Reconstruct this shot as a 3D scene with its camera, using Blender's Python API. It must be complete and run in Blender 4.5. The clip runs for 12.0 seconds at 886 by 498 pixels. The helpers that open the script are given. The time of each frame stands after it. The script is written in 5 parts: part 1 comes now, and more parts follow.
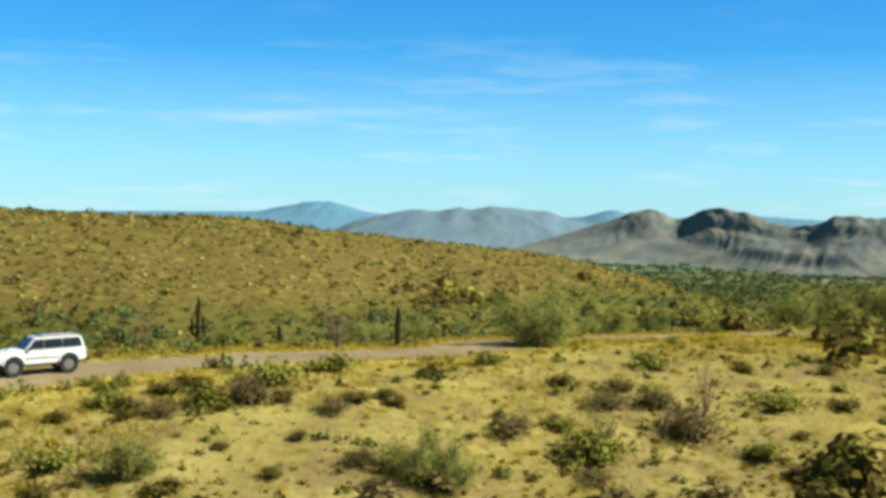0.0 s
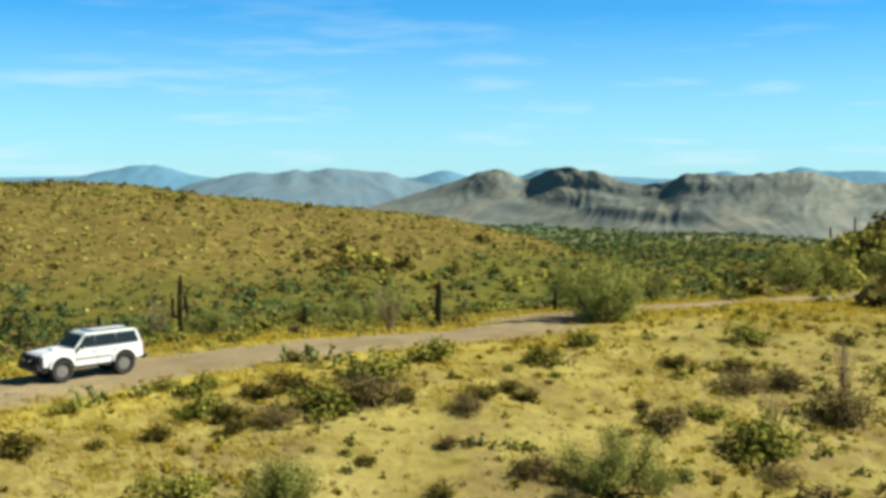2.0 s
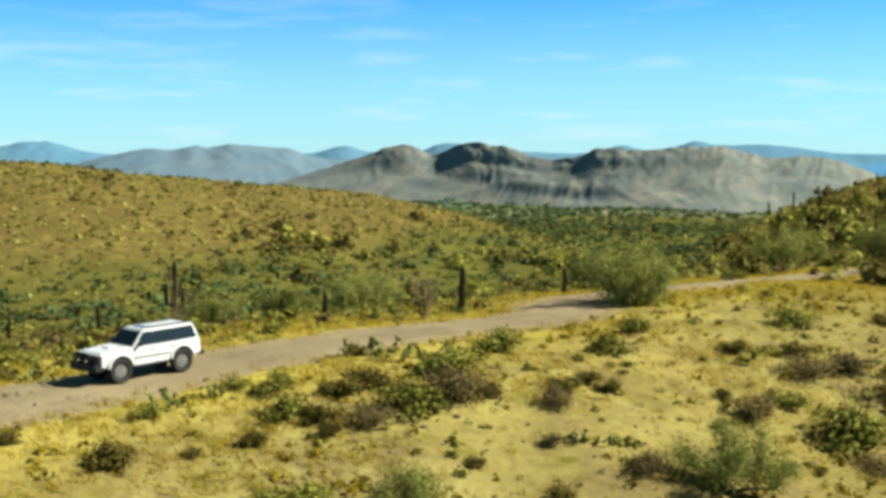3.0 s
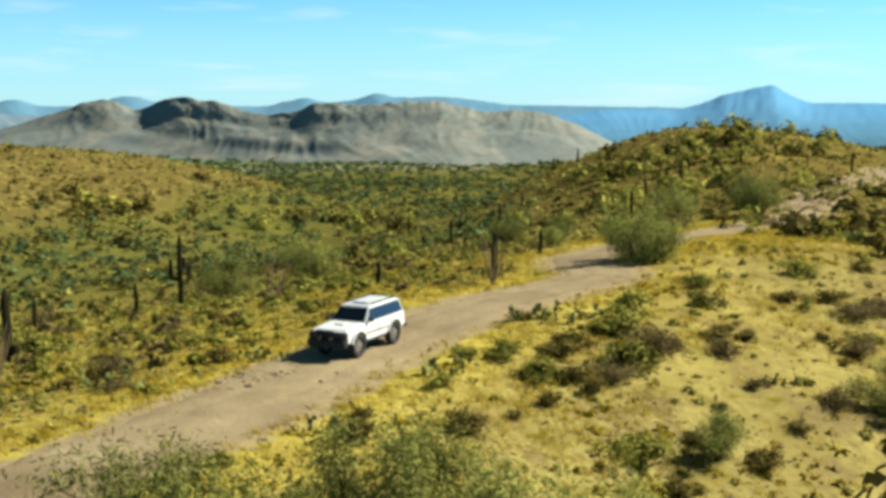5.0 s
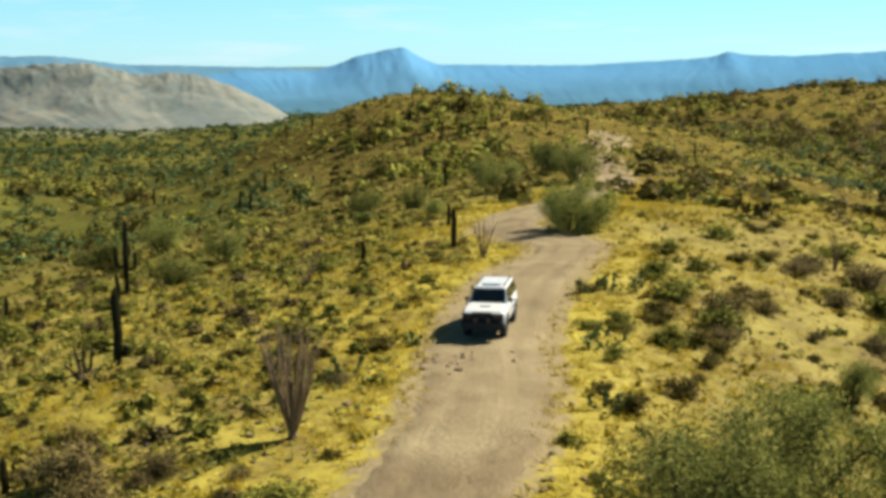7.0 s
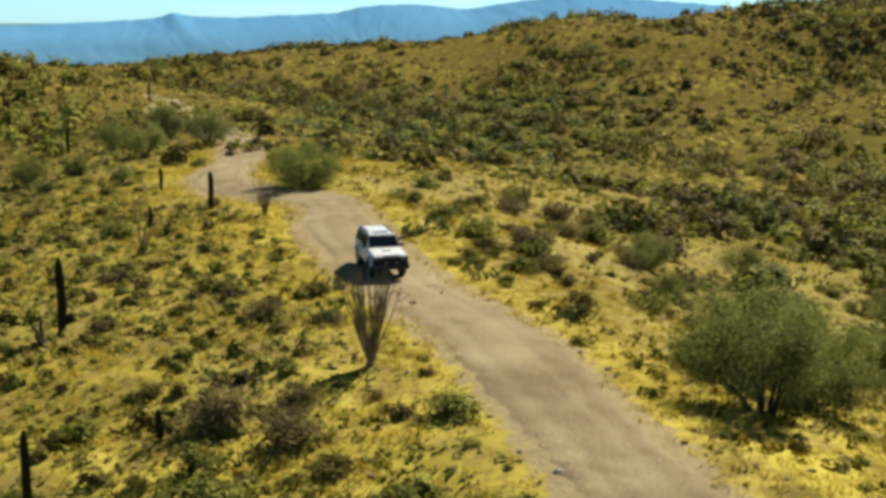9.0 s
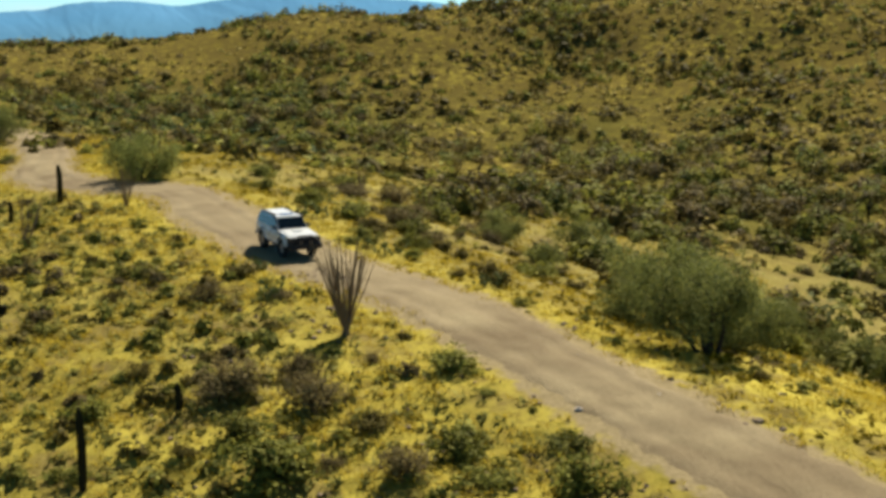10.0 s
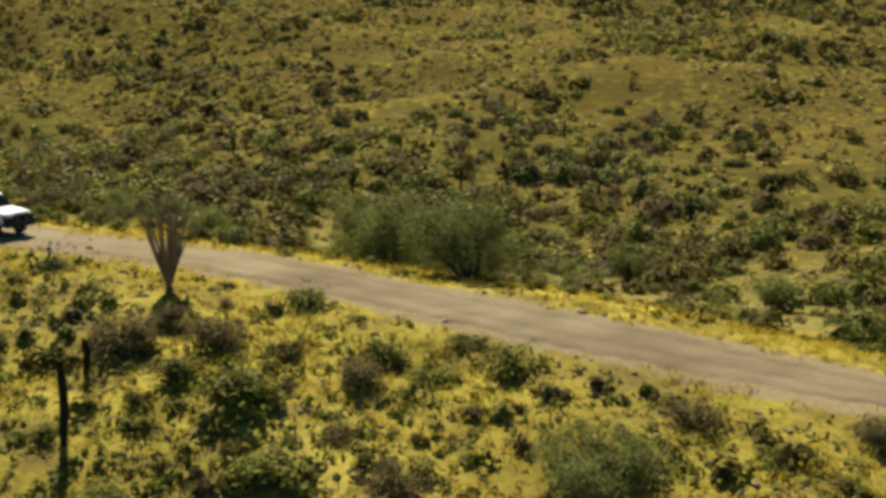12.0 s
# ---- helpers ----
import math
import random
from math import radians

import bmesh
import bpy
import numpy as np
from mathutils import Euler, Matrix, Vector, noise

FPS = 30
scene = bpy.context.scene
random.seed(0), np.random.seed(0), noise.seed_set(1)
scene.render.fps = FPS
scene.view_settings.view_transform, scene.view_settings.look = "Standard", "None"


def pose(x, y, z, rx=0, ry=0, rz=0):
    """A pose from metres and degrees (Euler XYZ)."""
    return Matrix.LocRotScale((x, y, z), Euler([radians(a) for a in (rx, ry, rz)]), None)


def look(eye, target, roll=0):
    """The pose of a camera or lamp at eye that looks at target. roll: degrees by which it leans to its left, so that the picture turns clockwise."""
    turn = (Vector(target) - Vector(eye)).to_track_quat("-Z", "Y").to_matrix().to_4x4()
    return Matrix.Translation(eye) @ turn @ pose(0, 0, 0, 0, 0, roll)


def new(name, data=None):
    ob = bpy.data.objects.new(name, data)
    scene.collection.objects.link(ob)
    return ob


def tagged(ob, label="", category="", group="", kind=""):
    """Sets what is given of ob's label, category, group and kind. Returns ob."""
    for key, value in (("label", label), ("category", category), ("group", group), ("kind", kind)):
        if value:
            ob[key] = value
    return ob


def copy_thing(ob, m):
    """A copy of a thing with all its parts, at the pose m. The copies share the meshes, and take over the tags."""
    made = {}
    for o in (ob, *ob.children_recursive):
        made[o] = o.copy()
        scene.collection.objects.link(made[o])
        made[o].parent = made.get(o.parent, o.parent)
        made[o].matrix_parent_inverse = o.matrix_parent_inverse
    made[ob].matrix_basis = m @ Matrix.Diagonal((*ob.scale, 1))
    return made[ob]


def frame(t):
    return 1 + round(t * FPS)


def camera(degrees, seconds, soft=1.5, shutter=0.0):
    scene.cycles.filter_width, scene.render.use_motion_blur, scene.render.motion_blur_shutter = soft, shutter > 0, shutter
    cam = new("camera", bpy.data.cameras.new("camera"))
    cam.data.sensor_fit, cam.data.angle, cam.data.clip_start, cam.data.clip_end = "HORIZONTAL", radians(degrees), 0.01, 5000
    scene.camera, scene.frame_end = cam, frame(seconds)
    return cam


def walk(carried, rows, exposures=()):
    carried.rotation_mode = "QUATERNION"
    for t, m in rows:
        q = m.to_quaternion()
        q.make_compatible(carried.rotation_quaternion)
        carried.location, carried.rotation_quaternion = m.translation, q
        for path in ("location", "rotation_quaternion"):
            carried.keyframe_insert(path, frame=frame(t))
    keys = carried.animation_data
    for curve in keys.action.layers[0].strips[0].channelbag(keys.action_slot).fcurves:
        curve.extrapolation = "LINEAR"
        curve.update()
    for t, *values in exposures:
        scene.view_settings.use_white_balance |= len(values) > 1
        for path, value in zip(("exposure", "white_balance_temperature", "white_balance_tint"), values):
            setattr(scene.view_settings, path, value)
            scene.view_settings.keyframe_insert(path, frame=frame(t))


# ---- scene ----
cam = camera(38.4, 12.0, soft=3.7)
walk(cam, [
    (0, pose(0.00, 0.00, 9.00, 88.60, -0.87, 0.02)),
    (0.5, pose(-2.89, 2.74, 8.96, 88.17, -0.66, -1.32)),
    (1, pose(-6.63, 5.42, 8.86, 87.76, -0.43, -3.46)),
    (1.5, pose(-10.01, 7.34, 8.90, 87.38, -0.31, -5.87)),
    (2, pose(-13.67, 10.12, 9.00, 86.93, -0.07, -8.15)),
    (2.5, pose(-16.93, 12.51, 9.08, 86.55, 0.05, -10.37)),
    (3, pose(-20.81, 14.25, 9.34, 85.80, 0.18, -13.00)),
    (5, pose(-43.63, 17.33, 10.94, 83.53, 0.51, -28.15)),
    (5.5, pose(-48.92, 19.36, 11.26, 83.11, 0.56, -31.77)),
    (6, pose(-54.90, 22.19, 11.85, 82.58, 0.53, -36.21)),
    (6.5, pose(-59.28, 25.68, 12.21, 82.01, 0.43, -40.91)),
    (8.5, pose(-79.21, 39.14, 13.68, 80.22, 0.23, -65.46)),
    (9, pose(-82.80, 43.80, 13.52, 79.69, -0.04, -72.27)),
    (9.5, pose(-85.64, 48.16, 13.33, 79.48, -0.14, -78.25)),
    (10, pose(-88.11, 53.30, 13.00, 79.58, 0.09, -85.60)),
    (10.5, pose(-89.73, 58.04, 12.69, 79.61, -0.06, -92.33)),
    (11, pose(-91.06, 63.40, 12.34, 79.54, -0.17, -99.91)),
    (11.5, pose(-91.49, 68.05, 11.98, 79.60, -0.28, -106.73)),
    (12, pose(-90.90, 73.02, 11.57, 79.75, -0.39, -114.86)),
], exposures=[(0, 1.1, 6250, 5), (5, 1.22, 6400, 7), (6.5, 1.2, 6500, 9), (9.5, 1.08, 6500, 10), (12, 1.0, 6500, 11)])

# ---- light ----
SUN_AZ, SUN_EL = 101.0, 39.0          # degrees clockwise from +y, degrees up
world = bpy.data.worlds.new("desert_sky")
scene.world = world
world.use_nodes = True
wn, wl = world.node_tree.nodes, world.node_tree.links
wn.clear()
sky = wn.new("ShaderNodeTexSky")
sky.sky_type = "NISHITA"
sky.sun_disc = False
sky.sun_elevation, sky.sun_rotation = radians(SUN_EL), radians(SUN_AZ)
sky.altitude, sky.air_density, sky.dust_density, sky.ozone_density = 700, 1.0, 0.2, 3.5
# thin cirrus over the sky
tc = wn.new("ShaderNodeTexCoord")
mp = wn.new("ShaderNodeMapping")
mp.inputs["Scale"].default_value = (2.6, 2.6, 22.0)
cn = wn.new("ShaderNodeTexNoise")
cn.inputs["Scale"].default_value, cn.inputs["Detail"].default_value, cn.inputs["Roughness"].default_value = 2.6, 6.0, 0.55
cr = wn.new("ShaderNodeValToRGB")
cr.color_ramp.elements[0].position, cr.color_ramp.elements[1].position = 0.54, 0.74
cr.color_ramp.elements[0].color, cr.color_ramp.elements[1].color = (0, 0, 0, 1), (0.55, 0.55, 0.55, 1)
mx = wn.new("ShaderNodeMix")
mx.data_type = "RGBA"
mx.inputs[7].default_value = (7.5, 8.6, 9.4, 1)
bg = wn.new("ShaderNodeBackground")
bg.inputs["Strength"].default_value = 0.05
wo = wn.new("ShaderNodeOutputWorld")
wl.new(tc.outputs["Generated"], mp.inputs["Vector"])
wl.new(mp.outputs["Vector"], cn.inputs["Vector"])
wl.new(cn.outputs["Fac"], cr.inputs["Fac"])
sx = wn.new("ShaderNodeSeparateXYZ")
lowband = wn.new("ShaderNodeMapRange")
lowband.inputs["From Min"].default_value, lowband.inputs["From Max"].default_value = 0.05, 0.15
lowband.inputs["To Min"].default_value, lowband.inputs["To Max"].default_value = 1.0, 0.12
wl.new(tc.outputs["Generated"], sx.inputs["Vector"])
wl.new(sx.outputs["Z"], lowband.inputs["Value"])
cm = wn.new("ShaderNodeMath")
cm.operation = "MULTIPLY"
wl.new(cr.outputs["Color"], cm.inputs[0])
wl.new(lowband.outputs["Result"], cm.inputs[1])
wl.new(cm.outputs["Value"], mx.inputs[0])
hs = wn.new("ShaderNodeHueSaturation")
hs.inputs["Saturation"].default_value, hs.inputs["Value"].default_value = 1.25, 1.08
wl.new(sky.outputs["Color"], hs.inputs["Color"])
tint = wn.new("ShaderNodeMix")
tint.data_type, tint.blend_type = "RGBA", "MULTIPLY"
tint.inputs[0].default_value = 1.0
veil = wn.new("ShaderNodeMix")
veil.data_type = "RGBA"
veil.inputs[6].default_value, veil.inputs[7].default_value = (1.02, 0.67, 0.4, 1), (0.43, 1.02, 1.33, 1)
wl.new(veil.outputs[2], tint.inputs[7])
overhead = wn.new("ShaderNodeMapRange")
overhead.inputs["From Min"].default_value, overhead.inputs["From Max"].default_value = 0.18, 0.4
overhead.inputs["To Min"].default_value, overhead.inputs["To Max"].default_value = 1.0, 0.0
wl.new(sx.outputs["Z"], overhead.inputs["Value"])
wl.new(overhead.outputs["Result"], veil.inputs[0])
wl.new(hs.outputs["Color"], tint.inputs[6])
haze = wn.new("ShaderNodeMapRange")
haze.inputs["From Min"].default_value, haze.inputs["From Max"].default_value = 0.0, 0.13
haze.inputs["To Min"].default_value, haze.inputs["To Max"].default_value = 0.5, 0.0
wl.new(sx.outputs["Z"], haze.inputs["Value"])
pale = wn.new("ShaderNodeMix")
pale.data_type = "RGBA"
pale.inputs[7].default_value = (6.5, 8.7, 10.3, 1)
wl.new(haze.outputs["Result"], pale.inputs[0])
wl.new(tint.outputs[2], pale.inputs[6])
wl.new(pale.outputs[2], mx.inputs[6])
wl.new(mx.outputs[2], bg.inputs["Color"])
wl.new(bg.outputs["Background"], wo.inputs["Surface"])

sun = new("sun", bpy.data.lights.new("sun", "SUN"))
sun.data.energy, sun.data.angle, sun.data.color = 5.0, radians(0.6), (1.0, 0.93, 0.78)
_sd = Vector((math.sin(radians(SUN_AZ)) * math.cos(radians(SUN_EL)), math.cos(radians(SUN_AZ)) * math.cos(radians(SUN_EL)), math.sin(radians(SUN_EL))))
sun.matrix_world = look(_sd * 100, (0, 0, 0))

# ---- materials ----
def material(name, rough=0.9, metal=0.0, spec=0.3):
    m = bpy.data.materials.new(name)
    m.use_nodes = True
    b = m.node_tree.nodes["Principled BSDF"]
    b.inputs["Roughness"].default_value, b.inputs["Metallic"].default_value = rough, metal
    b.inputs["Specular IOR Level"].default_value = spec
    return m, m.node_tree.nodes, m.node_tree.links, b


def noise_ramp(nodes, links, vec, scale, stops, detail=5.0, rough=0.6):
    n = nodes.new("ShaderNodeTexNoise")
    n.inputs["Scale"].default_value, n.inputs["Detail"].default_value, n.inputs["Roughness"].default_value = scale, detail, rough
    if vec is not None:
        links.new(vec, n.inputs["Vector"])
    r = nodes.new("ShaderNodeValToRGB")
    el = r.color_ramp.elements
    while len(el) < len(stops):
        el.new(0.5)
    for e, (p, c) in zip(el, stops):
        e.position, e.color = p, (*c, 1) if len(c) == 3 else c
    links.new(n.outputs["Fac"], r.inputs["Fac"])
    return n, r


def mixed(nodes, links, fac, a, b, mode="MIX"):
    x = nodes.new("ShaderNodeMix")
    x.data_type, x.blend_type = "RGBA", mode
    for sock, v in ((x.inputs[0], fac), (x.inputs[6], a), (x.inputs[7], b)):
        if isinstance(v, (int, float)):
            sock.default_value = v
        elif isinstance(v, tuple):
            sock.default_value = (*v, 1)
        else:
            links.new(v, sock)
    return x.outputs[2]


def bumped(nodes, links, b, height, strength, dist):
    u = nodes.new("ShaderNodeBump")
    u.inputs["Strength"].default_value, u.inputs["Distance"].default_value = strength, dist
    links.new(height, u.inputs["Height"])
    links.new(u.outputs["Normal"], b.inputs["Normal"])


def position(nodes):
    return nodes.new("ShaderNodeNewGeometry").outputs["Position"]


def plain(name, col, rough=0.5, metal=0.0, spec=0.5, vary=0.12, scale=6.0):
    m, n, l, b = material(name, rough, metal, spec)
    dark = tuple(c * (1 - vary) for c in col)
    light = tuple(min(1, c * (1 + vary)) for c in col)
    _, r = noise_ramp(n, l, n.new("ShaderNodeTexCoord").outputs["Object"], scale, [(0.3, dark), (0.7, light)])
    l.new(r.outputs["Color"], b.inputs["Base Color"])
    return m


def leafy(name, dark, light, rough=0.75, through_light=0.27):
    """Foliage: varies by island and by plant."""
    m, n, l, b = material(name, rough, 0, 0.03)
    g = n.new("ShaderNodeNewGeometry")
    oi = n.new("ShaderNodeObjectInfo")
    c = mixed(n, l, g.outputs["Random Per Island"], dark, light)
    h = n.new("ShaderNodeHueSaturation")
    mr = n.new("ShaderNodeMapRange")
    mr.inputs["To Min"].default_value, mr.inputs["To Max"].default_value = 0.7, 1.3
    l.new(oi.outputs["Random"], mr.inputs["Value"])
    l.new(mr.outputs["Result"], h.inputs["Value"])
    l.new(c, h.inputs["Color"])
    l.new(h.outputs["Color"], b.inputs["Base Color"])
    t = n.new("ShaderNodeBsdfTranslucent")
    l.new(h.outputs["Color"], t.inputs["Color"])
    x = n.new("ShaderNodeMixShader")
    x.inputs[0].default_value = through_light
    l.new(b.outputs["BSDF"], x.inputs[1])
    l.new(t.outputs["BSDF"], x.inputs[2])
    l.new(x.outputs["Shader"], n["Material Output"].inputs["Surface"])
    return m


def make_ground_material():
    m, n, l, b = material("dry_grass_ground", 1.0, 0, 0.0)
    p = position(n)
    _, big = noise_ramp(n, l, p, 0.035, [(0.35, (0, 0, 0)), (0.65, (1, 1, 1))], 4)
    _, mid = noise_ramp(n, l, p, 0.25, [(0.35, (0, 0, 0)), (0.62, (1, 1, 1))], 5)
    nf, fine = noise_ramp(n, l, p, 2.2, [(0.26, (0, 0, 0)), (0.54, (1, 1, 1))], 8, 0.7)
    olive = mixed(n, l, mid.outputs["Color"], (0.118, 0.098, 0.018), (0.205, 0.168, 0.026))
    yellow = mixed(n, l, mid.outputs["Color"], (0.41, 0.334, 0.057), (0.56, 0.472, 0.082))
    bl = n.new("ShaderNodeAttribute")
    bl.attribute_name = "bloom"
    straw = mixed(n, l, bl.outputs["Fac"], olive, yellow)
    straw = mixed(n, l, big.outputs["Color"], straw, mixed(n, l, 0.35, straw, (0.231, 0.19, 0.0289)))
    st = n.new("ShaderNodeAttribute")
    st.attribute_name = "straw"
    straw = mixed(n, l, st.outputs["Fac"], straw, mixed(n, l, mid.outputs["Color"], (0.225, 0.19, 0.062), (0.325, 0.282, 0.096)))
    soil = mixed(n, l, fine.outputs["Color"], (0.144, 0.0952, 0.026), straw)
    _, sc = noise_ramp(n, l, p, 0.55, [(0.56, (0, 0, 0)), (0.66, (1, 1, 1))], 6, 0.65)
    col = mixed(n, l, sc.outputs["Color"], soil, (0.15, 0.127, 0.0202))
    _, bare = noise_ramp(n, l, p, 0.24, [(0.5, (0, 0, 0)), (0.62, (0.75, 0.75, 0.75))], 8, 0.68)
    _, grit = noise_ramp(n, l, p, 7.0, [(0.35, (0.078, 0.053, 0.0281)), (0.65, (0.195, 0.14, 0.0741))], 6, 0.7)
    dist = n.new("ShaderNodeAttribute")
    dist.attribute_name = "tufted"
    inv = mixed(n, l, dist.outputs["Fac"], (1.0, 1.0, 1.0), (0.15, 0.15, 0.15))
    col = mixed(n, l, mixed(n, l, 1.0, bare.outputs["Color"], inv, "MULTIPLY"), col, grit.outputs["Color"])
    _, tuftn = noise_ramp(n, l, p, 0.5, [(0.34, (0, 0, 0)), (0.5, (0.92, 0.92, 0.92))], 6, 0.68)
    tm = mixed(n, l, 1.0, tuftn.outputs["Color"], dist.outputs["Color"], "MULTIPLY")
    col = mixed(n, l, tm, col, (0.098, 0.073, 0.023))
    # greener scrub on the valley floor, after the landscape's own zones
    at = n.new("ShaderNodeAttribute")
    at.attribute_name = "green"
    _, gn = noise_ramp(n, l, p, 0.12, [(0.3, (0.0468, 0.053, 0.014)), (0.7, (0.133, 0.125, 0.0273))], 8, 0.7)
    col = mixed(n, l, at.outputs["Fac"], col, gn.outputs["Color"])
    # woodland of the far plain, its green lightened to carry haze
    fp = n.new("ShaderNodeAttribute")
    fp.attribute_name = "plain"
    _, hazed_wood = noise_ramp(n, l, p, 0.012, [(0.3, (0.06, 0.1, 0.068)), (0.7, (0.11, 0.155, 0.1))], 9, 0.7)
    col = mixed(n, l, fp.outputs["Fac"], col, hazed_wood.outputs["Color"])
    # haze painted into the farthest ground as blue-green
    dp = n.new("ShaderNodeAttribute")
    dp.attribute_name = "outer_haze"
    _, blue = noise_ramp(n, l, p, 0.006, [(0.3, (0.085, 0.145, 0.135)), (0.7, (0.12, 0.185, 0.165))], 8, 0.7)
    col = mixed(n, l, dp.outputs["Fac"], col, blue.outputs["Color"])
    # bare trodden earth fraying out along the road
    dt = n.new("ShaderNodeAttribute")
    dt.attribute_name = "dirt"
    nd = n.new("ShaderNodeTexNoise")
    nd.inputs["Scale"].default_value, nd.inputs["Detail"].default_value = 1.6, 7.0
    l.new(p, nd.inputs["Vector"])
    add = n.new("ShaderNodeMath")
    add.operation = "ADD"
    l.new(dt.outputs["Fac"], add.inputs[0])
    l.new(nd.outputs["Fac"], add.inputs[1])
    edge = n.new("ShaderNodeMapRange")
    edge.inputs["From Min"].default_value, edge.inputs["From Max"].default_value = 0.92, 1.16
    l.new(add.outputs["Value"], edge.inputs["Value"])
    _, earth = noise_ramp(n, l, p, 5.0, [(0.3, (0.18, 0.138, 0.073)), (0.7, (0.315, 0.252, 0.14))], 9, 0.7)
    col = mixed(n, l, edge.outputs["Result"], col, earth.outputs["Color"])
    # pale sandy flats at the foot of the mesas
    fl = n.new("ShaderNodeAttribute")
    fl.attribute_name = "flats"
    _, sand = noise_ramp(n, l, p, 0.02, [(0.35, (0, 0, 0)), (0.6, (0.8, 0.8, 0.8))], 6, 0.6)
    col = mixed(n, l, mixed(n, l, 1.0, sand.outputs["Color"], fl.outputs["Color"], "MULTIPLY"), col, (0.3, 0.31, 0.24))
    l.new(col, b.inputs["Base Color"])
    bumped(n, l, b, nf.outputs["Fac"], 0.6, 0.15)
    return m


def make_road_material():
    m, n, l, b = material("packed_dirt", 1.0, 0, 0.03)
    p = position(n)
    nf, fine = noise_ramp(n, l, p, 5.0, [(0.3, (0.16, 0.12, 0.062)), (0.7, (0.31, 0.25, 0.138))], 10, 0.7)
    _, big = noise_ramp(n, l, p, 0.35, [(0.35, (0.195, 0.152, 0.083)), (0.65, (0.335, 0.277, 0.16))], 6)
    col = mixed(n, l, 0.5, fine.outputs["Color"], big.outputs["Color"])
    at = n.new("ShaderNodeAttribute")
    at.attribute_name = "worn"
    col = mixed(n, l, at.outputs["Fac"], mixed(n, l, 0.45, col, (0.183, 0.141, 0.0788)), col)
    sk = n.new("ShaderNodeAttribute")
    sk.attribute_name = "streak"
    col = mixed(n, l, sk.outputs["Fac"], mixed(n, l, 0.7, col, (0.15, 0.108, 0.064)), mixed(n, l, 0.25, col, (0.4, 0.32, 0.2)))
    _, grit = noise_ramp(n, l, p, 3.2, [(0.60, (0, 0, 0)), (0.70, (0.8, 0.8, 0.8))], 9, 0.75)
    col = mixed(n, l, grit.outputs["Color"], col, (0.13, 0.094, 0.056))
    l.new(col, b.inputs["Base Color"])
    bumped(n, l, b, nf.outputs["Fac"], 0.9, 0.10)
    return m


def make_rock_face(name, a, bcol, c, scale, scrub=None, foot=None, relief=0.35):
    m, n, l, b = material(name, 1.0, 0, 0.0)
    p = position(n)
    nf, r = noise_ramp(n, l, p, scale, [(0.3, a), (0.5, bcol), (0.72, c)], 9, 0.65)
    col = r.outputs["Color"]
    if scrub:
        _, dots = noise_ramp(n, l, p, 0.16, [(0.45, (0, 0, 0)), (0.62, (0.8, 0.8, 0.8))], 7, 0.75)
        col = mixed(n, l, dots.outputs["Color"], col, scrub)
    # mottled plain at the foot, blending into painted haze blue towards the crest
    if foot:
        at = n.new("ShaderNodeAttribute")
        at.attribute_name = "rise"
        _, hazed_field = noise_ramp(n, l, p, 0.012, [(0.4, tuple(v * 0.85 for v in foot)), (0.62, tuple(v * 1.25 for v in foot))], 7, 0.65)
        col = mixed(n, l, at.outputs["Fac"], hazed_field.outputs["Color"], col)
    l.new(col, b.inputs["Base Color"])
    if relief:
        bumped(n, l, b, nf.outputs["Fac"], relief, 2.0)
    return m


M_GROUND, M_ROAD = make_ground_material(), make_road_material()
# Rock colours with distance haze mixed in as blue.
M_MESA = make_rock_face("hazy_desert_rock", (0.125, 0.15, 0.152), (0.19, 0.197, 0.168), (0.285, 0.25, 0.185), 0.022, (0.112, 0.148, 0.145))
M_HAZY = make_rock_face("hazed_grey_rock", (0.095, 0.155, 0.205), (0.115, 0.17, 0.21), (0.14, 0.182, 0.205), 0.02)
M_FAR = make_rock_face("haze_blue_far_rock", (0.082, 0.18, 0.262), (0.09, 0.19, 0.272), (0.1, 0.2, 0.28), 0.01, relief=0)
# Haze painted as blue: strongest at the crest, darker teal at the foot.
M_PLAIN_RANGE = make_rock_face("haze_blue_plain_and_rock", (0.08, 0.22, 0.38), (0.088, 0.23, 0.39), (0.098, 0.24, 0.4), 0.01, foot=(0.055, 0.118, 0.15), relief=0)
M_LEAF_DARK = leafy("dark_shrub_leaves", (0.046, 0.038, 0.0095), (0.185, 0.148, 0.034))
M_LEAF_GREEN = leafy("green_shrub_leaves", (0.072, 0.078, 0.014), (0.285, 0.27, 0.052))
M_LEAF_GREY = leafy("grey_dry_twigs", (0.0741, 0.0546, 0.0234), (0.226, 0.176, 0.0663))
M_PALO = leafy("palo_verde_twigs", (0.066, 0.08, 0.018), (0.31, 0.312, 0.08))
M_VALLEY = leafy("valley_leaves", (0.03, 0.052, 0.02), (0.115, 0.15, 0.052))
M_TUFT = leafy("straw_tufts", (0.080, 0.061, 0.006), (0.285, 0.215, 0.010), 0.85, 0.3)
M_TUFT_PALE = leafy("pale_straw_tufts", (0.17, 0.155, 0.037), (0.39, 0.36, 0.088), 0.85, 0.3)
M_TUFT_FAR = leafy("yellow_brown_tufts", (0.15, 0.112, 0.035), (0.58, 0.465, 0.125), 0.85, 0.25)
M_GRASS = leafy("yellow_dry_grass", (0.289, 0.207, 0.0231), (0.404, 0.306, 0.0289), 0.8, 0.5)
M_WOOD = plain("dark_bark", (0.0438, 0.0322, 0.0205), 0.9, spec=0.08, vary=0.35, scale=20)
M_CANE = plain("ocotillo_cane", (0.19, 0.135, 0.078), 0.9, spec=0.08, vary=0.35, scale=20)
